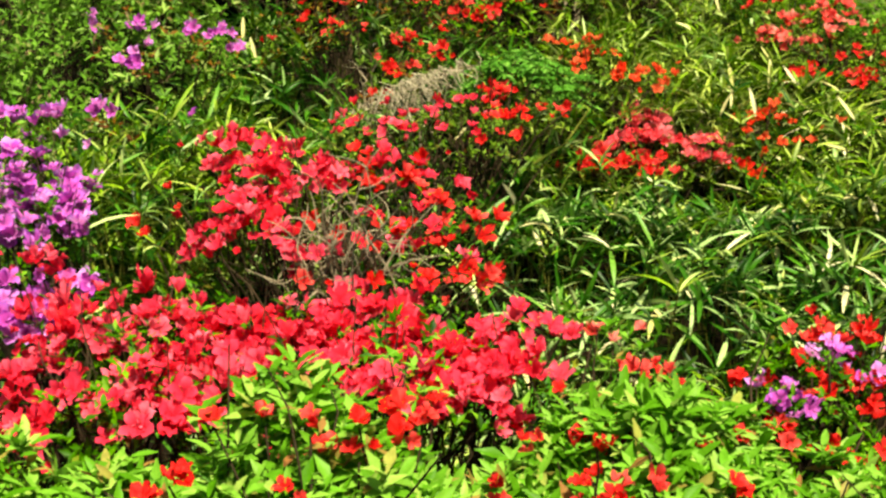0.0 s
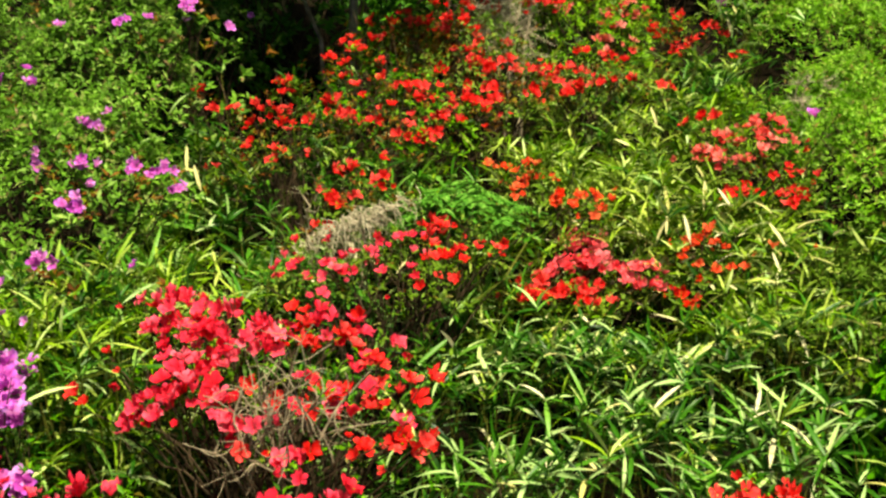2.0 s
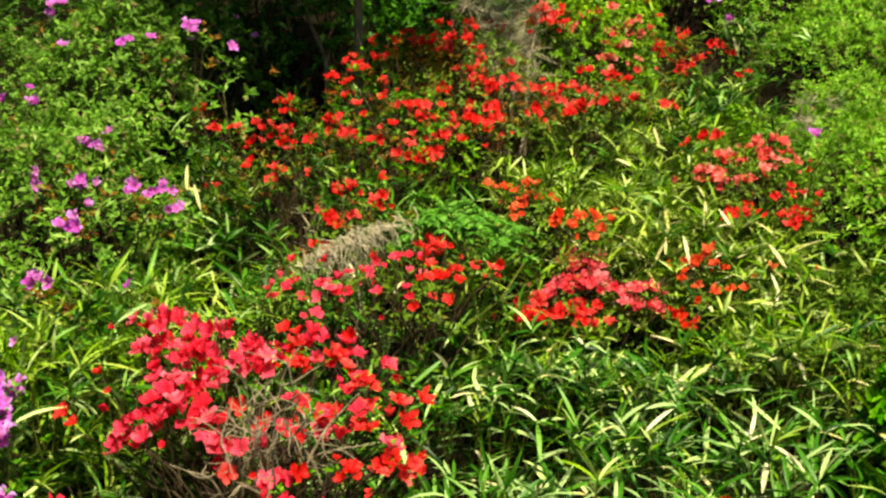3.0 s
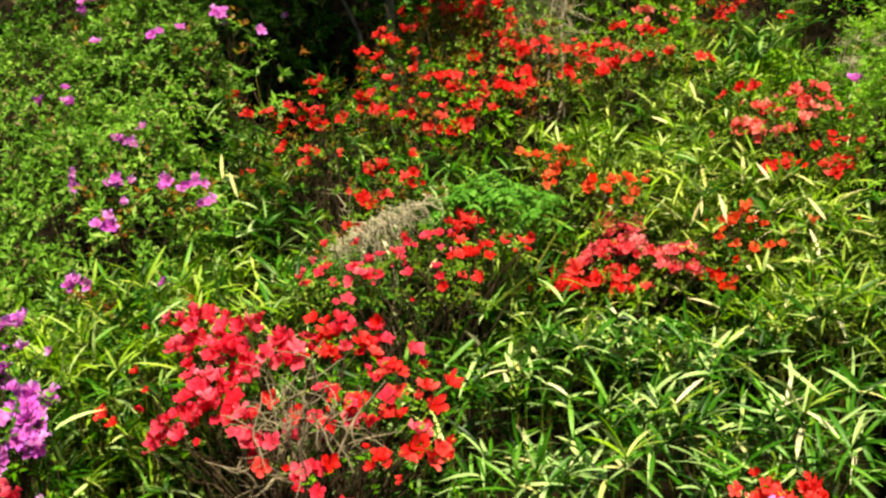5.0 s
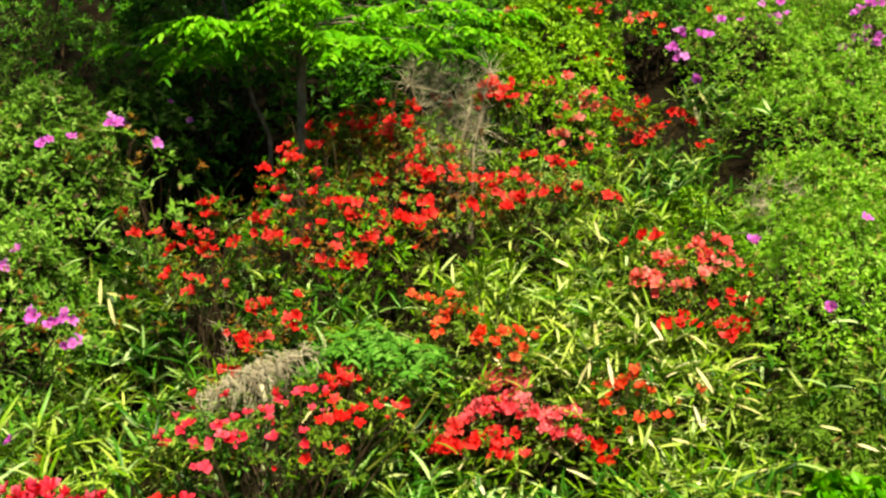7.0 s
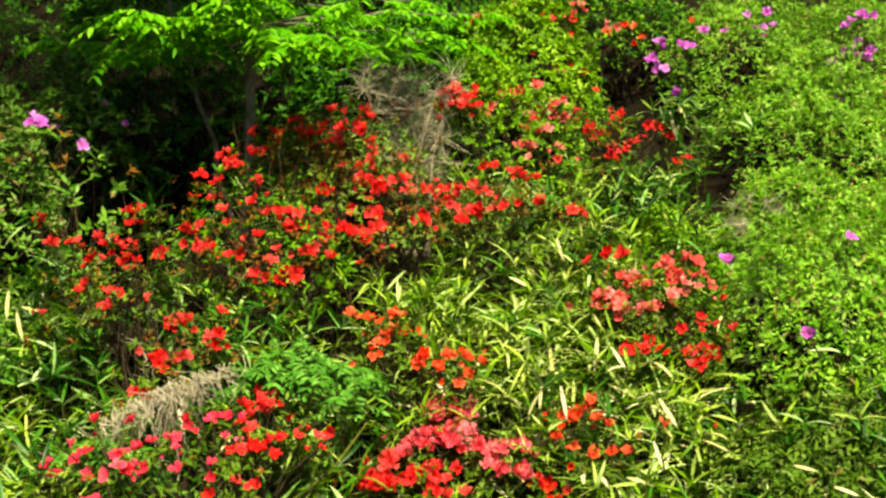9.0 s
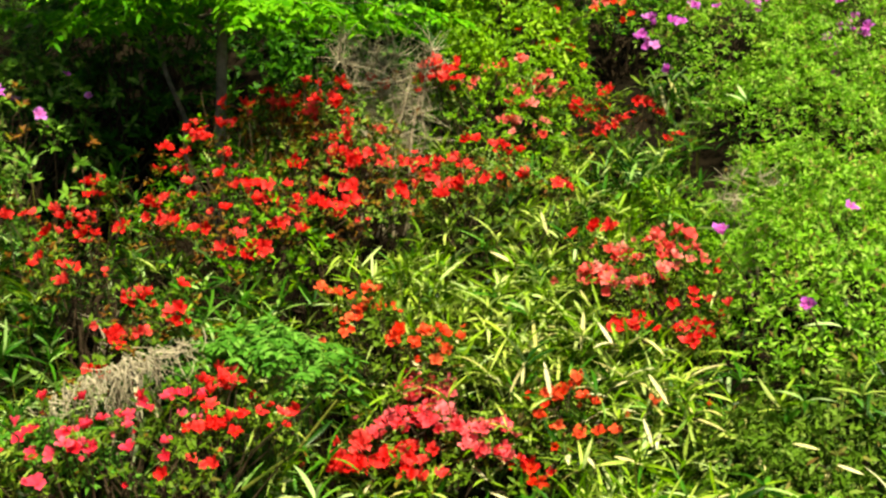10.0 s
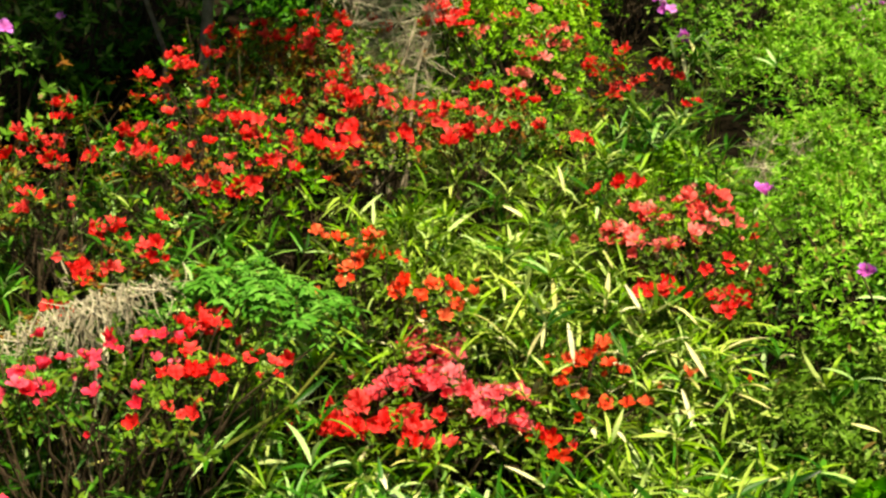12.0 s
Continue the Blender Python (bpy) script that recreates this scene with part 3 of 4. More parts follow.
PINK_A = [(0.61, 3.64, 1.28, 2), (0.68, 3.62, 1.27, 1), (0.68, 3.59, 1.25, 1), (0.66, 3.57, 1.24, 1), (0.62, 3.60, 1.26, 3), (0.59, 3.57, 1.24, 3), (0.56, 3.61, 1.27, 2), (0.63, 3.55, 1.22, 3), (0.66, 3.52, 1.21, 5), (0.62, 3.50, 1.20, 3), (0.59, 3.52, 1.21, 3), (0.55, 3.52, 1.21, 2), (0.54, 3.49, 1.19, 2), (0.51, 3.50, 1.20, 2), (0.51, 3.47, 1.18, 3), (0.70, 3.47, 1.18, 5), (0.73, 3.51, 1.20, 2), (0.79, 3.49, 1.19, 2), (0.83, 3.48, 1.19, 3), (0.75, 3.43, 1.16, 3), (0.79, 3.41, 1.15, 4), (0.82, 3.40, 1.14, 2)]
PINK_B = [(0.46, 3.43, 1.16, 2), (0.48, 3.39, 1.13, 3), (0.45, 3.36, 1.12, 4), (0.42, 3.37, 1.12, 3), (0.56, 3.43, 1.15, 2), (0.54, 3.40, 1.14, 2), (0.58, 3.40, 1.14, 3), (0.57, 3.38, 1.13, 2), (0.62, 3.43, 1.15, 2), (0.62, 3.38, 1.13, 1), (0.59, 3.34, 1.11, 2), (0.67, 3.34, 1.11, 1), (0.62, 3.33, 1.10, 1), (0.87, 3.36, 1.12, 2)]
azalea("open azalea with large pinkish red blooms", "sparse", [("rose", PINK_A), ("red", PINK_B)], None, None, None, 1.32)
ORANGE_A = [(0.93, 3.52, 1.26, 4), (0.98, 3.54, 1.28, 4), (1.00, 3.55, 1.29, 2), (0.97, 3.52, 1.26, 2), (0.91, 3.47, 1.22, 1), (0.95, 3.44, 1.20, 2), (0.99, 3.42, 1.18, 2), (1.02, 3.52, 1.26, 1), (1.05, 3.51, 1.25, 1), (1.20, 3.50, 1.25, 1), (0.94, 3.39, 1.16, 1), (0.88, 3.34, 1.12, 1), (0.89, 3.31, 1.10, 2), (1.05, 3.43, 1.19, 1), (1.09, 3.43, 1.19, 1)]
azalea("straggling azalea twigs with a few orange-red blooms", "sparse", [("orange_red", ORANGE_A)])
SALMON_A = [(1.05, 3.89, 1.52, 4), (1.07, 3.91, 1.54, 1), (1.10, 3.91, 1.54, 3), (1.09, 3.88, 1.51, 2), (1.15, 3.88, 1.51, 5), (1.17, 3.87, 1.50, 3), (1.21, 3.88, 1.51, 2), (1.13, 3.85, 1.48, 2), (1.16, 3.95, 1.59, 4), (1.21, 3.94, 1.58, 4), (1.19, 3.93, 1.57, 2), (1.29, 3.97, 1.62, 3), (1.24, 3.97, 1.62, 2), (1.31, 3.94, 1.58, 3), (1.34, 3.95, 1.59, 4), (1.28, 3.89, 1.53, 3), (1.32, 3.91, 1.54, 2), (1.34, 3.99, 1.64, 3), (1.38, 3.98, 1.63, 1), (1.38, 3.92, 1.56, 2)]
SALMON_B = [(1.37, 3.84, 1.46, 2), (1.36, 3.85, 1.48, 1), (1.43, 3.89, 1.53, 1), (1.45, 3.82, 1.45, 1), (1.30, 3.82, 1.45, 1), (1.19, 3.78, 1.40, 5), (1.14, 3.78, 1.40, 2), (1.20, 3.80, 1.42, 1), (1.16, 3.78, 1.40, 2), (1.31, 3.77, 1.39, 2), (1.36, 3.78, 1.40, 1), (1.38, 3.76, 1.39, 1), (1.32, 3.74, 1.36, 2), (1.09, 4.00, 1.65, 3), (1.06, 3.99, 1.63, 2), (1.15, 4.00, 1.65, 1)]
azalea("upright azalea with salmon-red blooms and dark base", "sparse", [("salmon", SALMON_A), ("red", SALMON_B)], None, None, None, 1.1)
SHADE_A = [(-0.64, 3.96, 1.76, 3), (-0.57, 3.90, 1.70, 2), (-0.51, 3.90, 1.70, 2), (-0.36, 3.99, 1.79, 3), (-0.33, 3.96, 1.75, 3), (-0.32, 3.99, 1.79, 2), (-0.41, 3.90, 1.70, 3), (-0.37, 3.90, 1.69, 2), (-0.34, 3.91, 1.70, 1), (-0.40, 3.86, 1.65, 3), (-0.35, 3.86, 1.65, 3), (-0.31, 3.83, 1.62, 2), (-0.46, 3.84, 1.63, 1), (-0.43, 3.79, 1.58, 3), (-0.46, 3.78, 1.57, 1), (-0.37, 3.77, 1.56, 3), (-0.36, 3.74, 1.53, 2), (-0.54, 3.72, 1.51, 1), (-0.25, 3.76, 1.55, 1)]
SHADE_B = [(-0.13, 3.60, 1.50, 4), (-0.09, 3.61, 1.51, 1), (-0.03, 3.57, 1.46, 3), (-0.01, 3.55, 1.44, 2), (0.00, 3.62, 1.53, 1), (-0.17, 3.53, 1.42, 2), (-0.13, 3.54, 1.42, 2), (-0.08, 3.54, 1.42, 1), (-0.16, 3.52, 1.40, 1), (-0.20, 3.46, 1.33, 2), (-0.14, 3.51, 1.39, 1)]
azalea("shaded azalea with red blooms in flat tiers", "sparse", [("red", SHADE_A), ("red", SHADE_B)], rusty=80)
SLOPE_LEFT_A = [(-0.13, 4.35, 1.95, 4), (-0.11, 4.31, 1.92, 4), (-0.14, 4.32, 1.93, 2), (-0.20, 4.26, 1.88, 2), (-0.14, 4.26, 1.87, 2), (-0.02, 4.25, 1.87, 2), (-0.07, 4.44, 2.03, 2), (-0.03, 4.36, 1.96, 3), (0.02, 4.43, 2.03, 1), (-0.17, 4.19, 1.82, 3), (-0.12, 4.14, 1.78, 2), (-0.00, 4.16, 1.80, 2), (-0.19, 4.07, 1.73, 3), (-0.20, 4.06, 1.72, 2), (-0.17, 4.09, 1.74, 2), (-0.23, 3.97, 1.66, 3), (-0.20, 4.00, 1.68, 1), (-0.13, 3.99, 1.67, 5), (-0.10, 4.00, 1.68, 2), (-0.04, 3.96, 1.65, 2), (-0.08, 4.08, 1.74, 1), (0.04, 4.13, 1.78, 2), (0.02, 4.05, 1.71, 1), (0.10, 4.13, 1.78, 2)]
SLOPE_LEFT_B = [(0.16, 4.13, 1.78, 3), (0.14, 4.07, 1.73, 3), (0.12, 4.08, 1.74, 1), (0.26, 4.07, 1.73, 3), (0.30, 4.06, 1.72, 3), (0.23, 4.02, 1.70, 1), (0.19, 3.98, 1.67, 3), (0.24, 3.96, 1.65, 2), (0.09, 3.98, 1.67, 1), (0.08, 3.94, 1.64, 1), (0.12, 3.88, 1.60, 7), (0.08, 3.87, 1.59, 1), (0.15, 3.89, 1.61, 2)]
azalea("spreading azalea with red blooms below the tree", "sparse", [("red", SLOPE_LEFT_A), ("red", SLOPE_LEFT_B)], None, None, None, 1.1, AZ_LEAF, rusty=150)
SLOPE_MID_A = [(0.19, 4.60, 2.12, 2), (0.07, 4.55, 2.07, 2), (0.24, 4.58, 2.10, 1), (0.31, 4.59, 2.11, 1), (0.14, 4.49, 2.02, 2), (0.21, 4.48, 2.01, 3), (0.27, 4.51, 2.04, 6), (0.25, 4.50, 2.03, 3), (0.35, 4.47, 2.00, 2), (0.33, 4.57, 2.09, 1), (0.02, 4.47, 2.00, 1), (0.25, 4.38, 1.92, 2), (0.30, 4.36, 1.90, 4), (0.36, 4.39, 1.93, 3), (0.36, 4.31, 1.86, 5), (0.39, 4.29, 1.84, 4), (0.31, 4.31, 1.86, 3), (0.34, 4.32, 1.87, 3), (0.35, 4.24, 1.81, 1), (0.37, 4.19, 1.76, 3), (0.30, 4.21, 1.77, 2), (0.20, 4.27, 1.83, 3)]
SLOPE_MID_B = [(0.34, 4.10, 1.69, 2), (0.38, 4.13, 1.72, 3), (0.41, 4.14, 1.72, 2), (0.50, 4.16, 1.74, 1), (0.48, 4.28, 1.84, 3), (0.56, 4.29, 1.84, 2), (0.45, 4.33, 1.88, 2), (0.43, 4.42, 1.95, 1), (0.54, 4.17, 1.75, 2), (0.57, 4.27, 1.83, 3), (0.60, 4.22, 1.78, 3), (0.46, 4.40, 1.94, 1), (0.09, 4.51, 2.04, 1), (0.17, 4.54, 2.06, 1)]
azalea("large azalea with many red blooms on the slope", "full", [("red", SLOPE_MID_A), ("red", SLOPE_MID_B)], None, None, None, 1.1, OLIVE_LEAF, rusty=190)
SLOPE_RIGHT_A = [(0.76, 4.44, 1.91, 3), (0.84, 4.40, 1.88, 3), (0.89, 4.41, 1.88, 3), (0.67, 4.35, 1.84, 5), (0.64, 4.35, 1.84, 4), (0.72, 4.35, 1.84, 3), (0.62, 4.30, 1.81, 2), (0.75, 4.26, 1.78, 3), (0.69, 4.25, 1.77, 3), (0.86, 4.29, 1.80, 4), (0.90, 4.29, 1.80, 2), (0.82, 4.29, 1.80, 2), (0.79, 4.26, 1.78, 1), (0.64, 4.20, 1.74, 3), (1.03, 4.25, 1.77, 2), (0.75, 4.31, 1.82, 1)]
azalea("azalea with a broad tier of red blooms", "sparse", [("red", SLOPE_RIGHT_A)], None, None, None, 1.1, OLIVE_LEAF, rusty=60)
UPPER_A = [(0.61, 4.82, 2.17, 3), (0.65, 4.83, 2.19, 4), (0.69, 4.82, 2.17, 3), (0.67, 4.80, 2.14, 3), (0.61, 4.79, 2.13, 2), (0.71, 4.79, 2.13, 2), (0.42, 4.79, 2.13, 2), (0.46, 4.77, 2.11, 2), (0.55, 4.79, 2.13, 2), (0.58, 4.80, 2.14, 2)]
UPPER_B = [(0.75, 4.93, 2.13, 3), (0.75, 4.90, 2.10, 1), (0.82, 4.97, 2.18, 2), (0.87, 4.98, 2.19, 2), (0.95, 5.00, 2.22, 2), (1.00, 4.94, 2.14, 4), (0.97, 4.92, 2.12, 2), (1.00, 4.89, 2.09, 5), (0.96, 4.86, 2.04, 3), (1.03, 4.89, 2.09, 3), (0.89, 4.86, 2.04, 2), (0.92, 4.80, 1.98, 2), (0.87, 4.80, 1.98, 1), (1.02, 4.80, 1.98, 1), (0.90, 4.77, 1.94, 1), (1.01, 4.76, 1.93, 1), (1.09, 4.92, 2.12, 1)]
azalea("azalea with red and salmon blooms beside dry twigs", "sparse", [("red", UPPER_A), ("salmon", UPPER_B)], (0.8, 5.0), (0.36, 0.3), 520, 1.2, YELLOW_LEAF, rusty=50)
NOTCH_A = [(1.28, 5.09, 2.10, 5), (1.18, 5.07, 2.06, 2), (1.22, 5.06, 2.03, 5), (1.22, 5.03, 1.98, 3), (1.16, 5.05, 2.02, 2), (1.25, 5.06, 2.04, 2), (1.28, 5.02, 1.96, 2), (1.24, 5.01, 1.94, 1), (1.39, 5.07, 2.06, 1), (1.43, 5.07, 2.05, 2), (1.48, 5.05, 2.02, 2), (1.52, 5.00, 1.92, 3), (1.34, 5.04, 2.00, 1), (1.31, 5.04, 1.99, 1)]
azalea("small azalea with red blooms at a dark gap", "sparse", [("red", NOTCH_A)], None, None, None, 1.15, rusty=40)
YELLOW_A = [(1.04, 5.35, 2.30, 2), (1.10, 5.35, 2.30, 2), (1.15, 5.35, 2.29, 2), (1.02, 5.48, 2.52, 3), (1.12, 5.48, 2.52, 3), (1.11, 5.44, 2.45, 1), (0.71, 5.48, 2.52, 2), (0.90, 5.46, 2.48, 1), (1.14, 5.47, 2.51, 2), (1.21, 5.30, 2.21, 1), (0.95, 5.39, 2.37, 1)]
YELLOW_B = [(0.90, 5.49, 2.59, 4), (1.16, 5.49, 2.58, 5), (1.11, 5.46, 2.54, 3), (1.05, 5.45, 2.52, 2), (0.71, 5.45, 2.52, 1), (0.76, 5.46, 2.54, 1), (1.26, 5.43, 2.48, 2), (1.31, 5.44, 2.48, 1), (1.09, 5.33, 2.29, 2), (1.04, 5.33, 2.29, 2), (0.97, 5.29, 2.23, 1)]
azalea("yellow-green azalea bush with a few orange blooms", "leafy", [("orange_red", YELLOW_A), ("salmon", YELLOW_B)], (0.93, 5.5), (0.36, 0.33), 1000)
YELLOW_B_A = [(1.30, 5.75, 2.50, 2), (1.37, 5.76, 2.52, 2), (1.43, 5.76, 2.52, 1), (1.46, 5.73, 2.46, 2), (1.42, 5.71, 2.43, 1), (1.31, 5.74, 2.49, 1), (1.69, 5.77, 2.54, 2)]
# takes the darkened leaf, its colour giving the gap its shade
azalea("green azalea bush with small orange and red blooms", "leafy", [("orange_red", YELLOW_B_A)], (1.45, 6.0), (0.4, 0.3), 380, 1.0, SHADED_LEAF)
HEDGE_FAR_A = [(1.51, 5.55, 2.39, 4), (1.47, 5.54, 2.33, 3), (1.52, 5.53, 2.28, 2), (1.69, 5.57, 2.46, 3), (1.62, 5.55, 2.39, 3), (1.79, 5.57, 2.45, 1), (1.59, 5.50, 2.18, 2), (1.97, 5.59, 2.52, 2), (1.98, 5.57, 2.47, 3), (1.92, 5.57, 2.47, 2), (1.89, 5.59, 2.52, 1)]
azalea("clipped green azalea mound with few purple blooms", "hedge", [("purple", HEDGE_FAR_A)], (1.95, 5.75), (0.4, 0.42), 1600)
HEDGE_EDGE_A = [(2.31, 5.55, 2.47, 2), (2.37, 5.57, 2.51, 4), (2.42, 5.57, 2.52, 2), (2.37, 5.49, 2.34, 4), (2.30, 5.48, 2.33, 3), (2.28, 5.50, 2.36, 1), (2.34, 5.51, 2.39, 1), (2.23, 5.47, 2.30, 2), (2.26, 5.46, 2.28, 1), (2.24, 5.43, 2.23, 1), (2.24, 5.39, 2.16, 1)]
azalea("green azalea mound with scattered purple blooms", "hedge", [("purple", HEDGE_EDGE_A)], (2.4, 5.65), (0.45, 0.45), 1700)
HEDGE_MID_A = [(1.80, 3.90, 1.69, 1), (1.56, 3.50, 1.47, 1), (1.42, 3.81, 1.63, 1)]
azalea("dense green azalea mound almost without blooms", "hedge", [("purple", HEDGE_MID_A)], (1.82, 3.95), (0.4, 0.38), 1600)
LEFT_LOW_A = [(-1.04, 3.44, 1.53, 2), (-0.99, 3.39, 1.50, 2), (-0.87, 3.42, 1.51, 4), (-0.89, 3.40, 1.50, 1), (-0.83, 3.31, 1.45, 2), (-0.83, 3.23, 1.40, 4), (-0.87, 3.23, 1.40, 2), (-0.73, 3.40, 1.50, 3), (-0.66, 3.38, 1.48, 3), (-0.63, 3.41, 1.50, 3), (-0.58, 3.29, 1.43, 3), (-0.87, 2.98, 1.27, 4), (-0.63, 2.96, 1.26, 1), (-0.90, 3.59, 1.62, 4), (-0.85, 3.64, 1.66, 1), (-1.22, 3.77, 1.76, 2), (-1.13, 3.76, 1.75, 4), (-1.16, 3.84, 1.81, 1)]
azalea("leafy azalea mound with pale purple blooms", "mixed", [("purple", LEFT_LOW_A)], (-1.02, 3.62), (0.4, 0.48), 1150, rusty=44)
LEFT_HIGH_A = [(-1.17, 4.21, 2.13, 4), (-1.18, 4.15, 2.07, 4), (-1.11, 4.04, 1.97, 2), (-0.89, 4.05, 1.98, 4), (-0.69, 4.12, 2.04, 3), (-0.81, 4.06, 1.99, 1)]
LEFT_HIGH_B = [(-0.69, 4.21, 2.04, 3), (-0.55, 4.15, 1.95, 2)]
azalea("tall leafy azalea mound with few purple blooms", "mixed", [("purple", LEFT_HIGH_A), ("purple", LEFT_HIGH_B)], (-1.03, 4.25), (0.36, 0.35), 1300, 1.0, None, rusty=20)
LEAFY_FRONT_A = [(0.29, 1.76, 0.91, 3), (0.33, 1.75, 0.91, 3), (0.29, 1.72, 0.90, 2), (0.34, 1.66, 0.90, 4), (0.30, 1.55, 0.89, 1), (0.19, 1.44, 0.89, 5), (0.23, 1.46, 0.89, 3), (0.26, 1.46, 0.89, 2), (0.39, 1.50, 0.89, 2), (0.17, 1.66, 0.90, 1), (0.20, 1.58, 0.89, 1), (0.27, 1.55, 0.89, 2), (0.36, 1.51, 0.89, 1), (0.32, 1.61, 0.89, 2), (0.38, 1.45, 0.89, 1), (0.32, 1.41, 0.89, 1), (0.21, 1.40, 0.89, 2), (0.16, 1.28, 0.89, 3), (0.17, 1.21, 0.89, 3), (0.20, 1.29, 0.89, 2), (0.15, 1.17, 0.89, 2), (0.33, 1.28, 0.89, 2), (0.10, 1.41, 0.89, 3), (0.29, 1.46, 0.89, 2), (0.25, 1.56, 0.89, 3), (0.36, 1.17, 0.88, 2), (0.45, 1.20, 0.86, 3), (0.23, 1.28, 0.89, 2), (0.06, 1.26, 0.89, 2)]
LEAFY_FRONT_B = [(0.21, 1.91, 0.94, 3), (0.25, 1.89, 0.94, 3), (0.33, 1.91, 0.94, 1), (0.28, 1.87, 0.93, 1)]
azalea("fresh green azalea shoots with a few red blooms", "leafy_front", [("red", LEAFY_FRONT_A), ("salmon", LEAFY_FRONT_B)], (0.27, 1.44), (0.34, 0.27), 1900, 1.0, None, 0.755)
LEAFY_FRONT_B_A = [(-0.20, 1.31, 0.96, 2), (-0.14, 1.24, 0.97, 2), (-0.06, 1.38, 0.96, 2), (-0.09, 1.27, 0.97, 1), (-0.25, 1.27, 0.97, 1), (-0.13, 1.29, 0.93, 2), (-0.09, 1.27, 0.93, 2), (-0.02, 1.38, 0.93, 3), (-0.05, 1.35, 0.93, 3), (-0.01, 1.50, 0.93, 4), (-0.30, 1.17, 0.91, 2), (-0.29, 1.22, 0.92, 3), (-0.15, 1.18, 0.92, 2)]
azalea("bright green azalea shoots before a red bush", "leafy_front", [("red", LEAFY_FRONT_B_A)], (-0.12, 1.36), (0.34, 0.22), 1500, 1.0, None, 0.81)

DOMES.append((1.59, 4.9, 0.12, 0.16, 1.0))  # bare gaps between the mounds
DOMES.append((1.4, 3.32, 0.26, 0.28, 0.5))
DOMES.append((1.38, 5.3, 0.16, 0.26, 1.0))
DOMES.append((-0.45, 4.72, 0.45, 0.42, 0.93))
# kept free of bamboo: the near-black soil takes the place of shade here
DOMES.append((-0.66, 2.5, 0.13, 0.2, 1.0))

# Green mounds with no blooms of their own
azalea("dense green azalea mound on the bank", "hedge", [], (1.92, 4.45), (0.42, 0.5), 1755, 1.0, None, 0.42)
azalea("dense green azalea mound on the bank", "hedge", [], (2.25, 4.3), (0.5, 0.6), 1890, 1.0, None, 0.45)
azalea("dense green azalea mound on the bank", "hedge", [], (2.7, 5.2), (0.6, 0.6), 1755, 1.0, None, 0.5)
azalea("dense green azalea mound on the bank", "hedge", [], (2.1, 5.1), (0.5, 0.5), 1755, 1.0, None, 0.45)
azalea("dark olive low azalea mound among bamboo", "mixed", [], (1.45, 3.34), (0.25, 0.3), 950, 1.0, OLIVE_LEAF, 0.34)
azalea("small green azalea mound beside a dark gap", "hedge", [], (1.55, 4.62), (0.17, 0.2), 300, 1.0, None, 0.3)
azalea("yellow-green low azalea mound among bamboo", "mixed", [], (1.38, 4.45), (0.24, 0.34), 560, 1.0, YELLOW_LEAF, 0.3)
azalea("olive green low azalea mound among bamboo", "mixed", [], (1.68, 3.6), (0.26, 0.26), 700, 1.0, OLIVE_LEAF, 0.36)
azalea("dark green low azalea mound among bamboo", "hedge", [], (2.15, 3.4), (0.3, 0.35), 800, 1.0, AZ_LEAF, 0.45)
azalea("dense green azalea mound on the bank", "hedge", [], (1.9, 6.2), (0.6, 0.5), 900, 1.0, None, 0.55)
azalea("dense green azalea mound on the bank", "hedge", [], (2.9, 6.2), (0.7, 0.6), 900, 1.0, None, 0.6)
azalea("leafy green azalea mound in half shade", "hedge", [], (-1.35, 4.1), (0.5, 0.6), 1600, 1.0, SOFT_LEAF, 0.8)
azalea("leafy green azalea mound in half shade", "mixed", [], (-1.5, 3.3), (0.45, 0.5), 1000, 1.0, None, 0.6)
azalea("leafy green azalea mound in half shade", "hedge", [], (-1.3, 5.0), (0.6, 0.6), 1200, 1.0, SOFT_LEAF, 0.8)
OUTER = [(-0.77, 4.5, 2.05, 1), (-0.66, 4.5, 1.96, 1), (-0.59, 4.5, 2.13, 1), (-0.52, 4.5, 2.06, 1)]
azalea("thin shaded azalea with few purple blooms", "wood", [("purple", OUTER)], (-0.76, 4.56), (0.3, 0.22), 150, 0.8, SOFT_LEAF, 0.74)
azalea("tall thin shrub in deep shade", "wood", [], (-0.55, 4.95), (0.4, 0.22), 190, 1.0, SOFT_LEAF, 0.95)
# Back shrubs: their darkness is shade put into the leaf colour.
azalea("tall shrub with deep shade put in its dark leaf colour", "wood", [], (-0.6, 5.6), (0.6, 0.4), 1200, 1.0, None, 0.9)
azalea("tall shrub with deep shade put in its dark leaf colour", "wood", [], (0.3, 6.0), (0.6, 0.4), 900, 1.0, None, 0.7)
azalea("tall shrub with deep shade put in its dark leaf colour", "wood", [], (-1.6, 6.0), (0.7, 0.5), 1100, 1.0, None, 1.0)
azalea("tall shrub with deep shade put in its dark leaf colour", "wood", [], (-0.5, 6.6), (0.9, 0.5), 1000, 1.0, None, 1.1)
azalea("tall shrub with deep shade put in its dark leaf colour", "wood", [], (0.6, 6.8), (0.8, 0.5), 700, 1.0, None, 1.0)
azalea("tall shrub with deep shade put in its dark leaf colour", "wood", [], (-1.5, 7.0), (0.9, 0.6), 700, 1.0, None, 1.2)
azalea("tall shrub with deep shade put in its dark leaf colour", "wood", [], (-2.3, 5.2), (0.7, 0.7), 700, 1.0, None, 1.0)
azalea("tall shrub with deep shade put in its dark leaf colour", "wood", [], (-0.78, 5.0), (0.32, 0.25), 260, 1.0, None, 0.5)
azalea("tall shrub with deep shade put in its dark leaf colour", "wood", [], (-0.35, 5.35), (0.5, 0.35), 420, 1.0, None, 0.7)
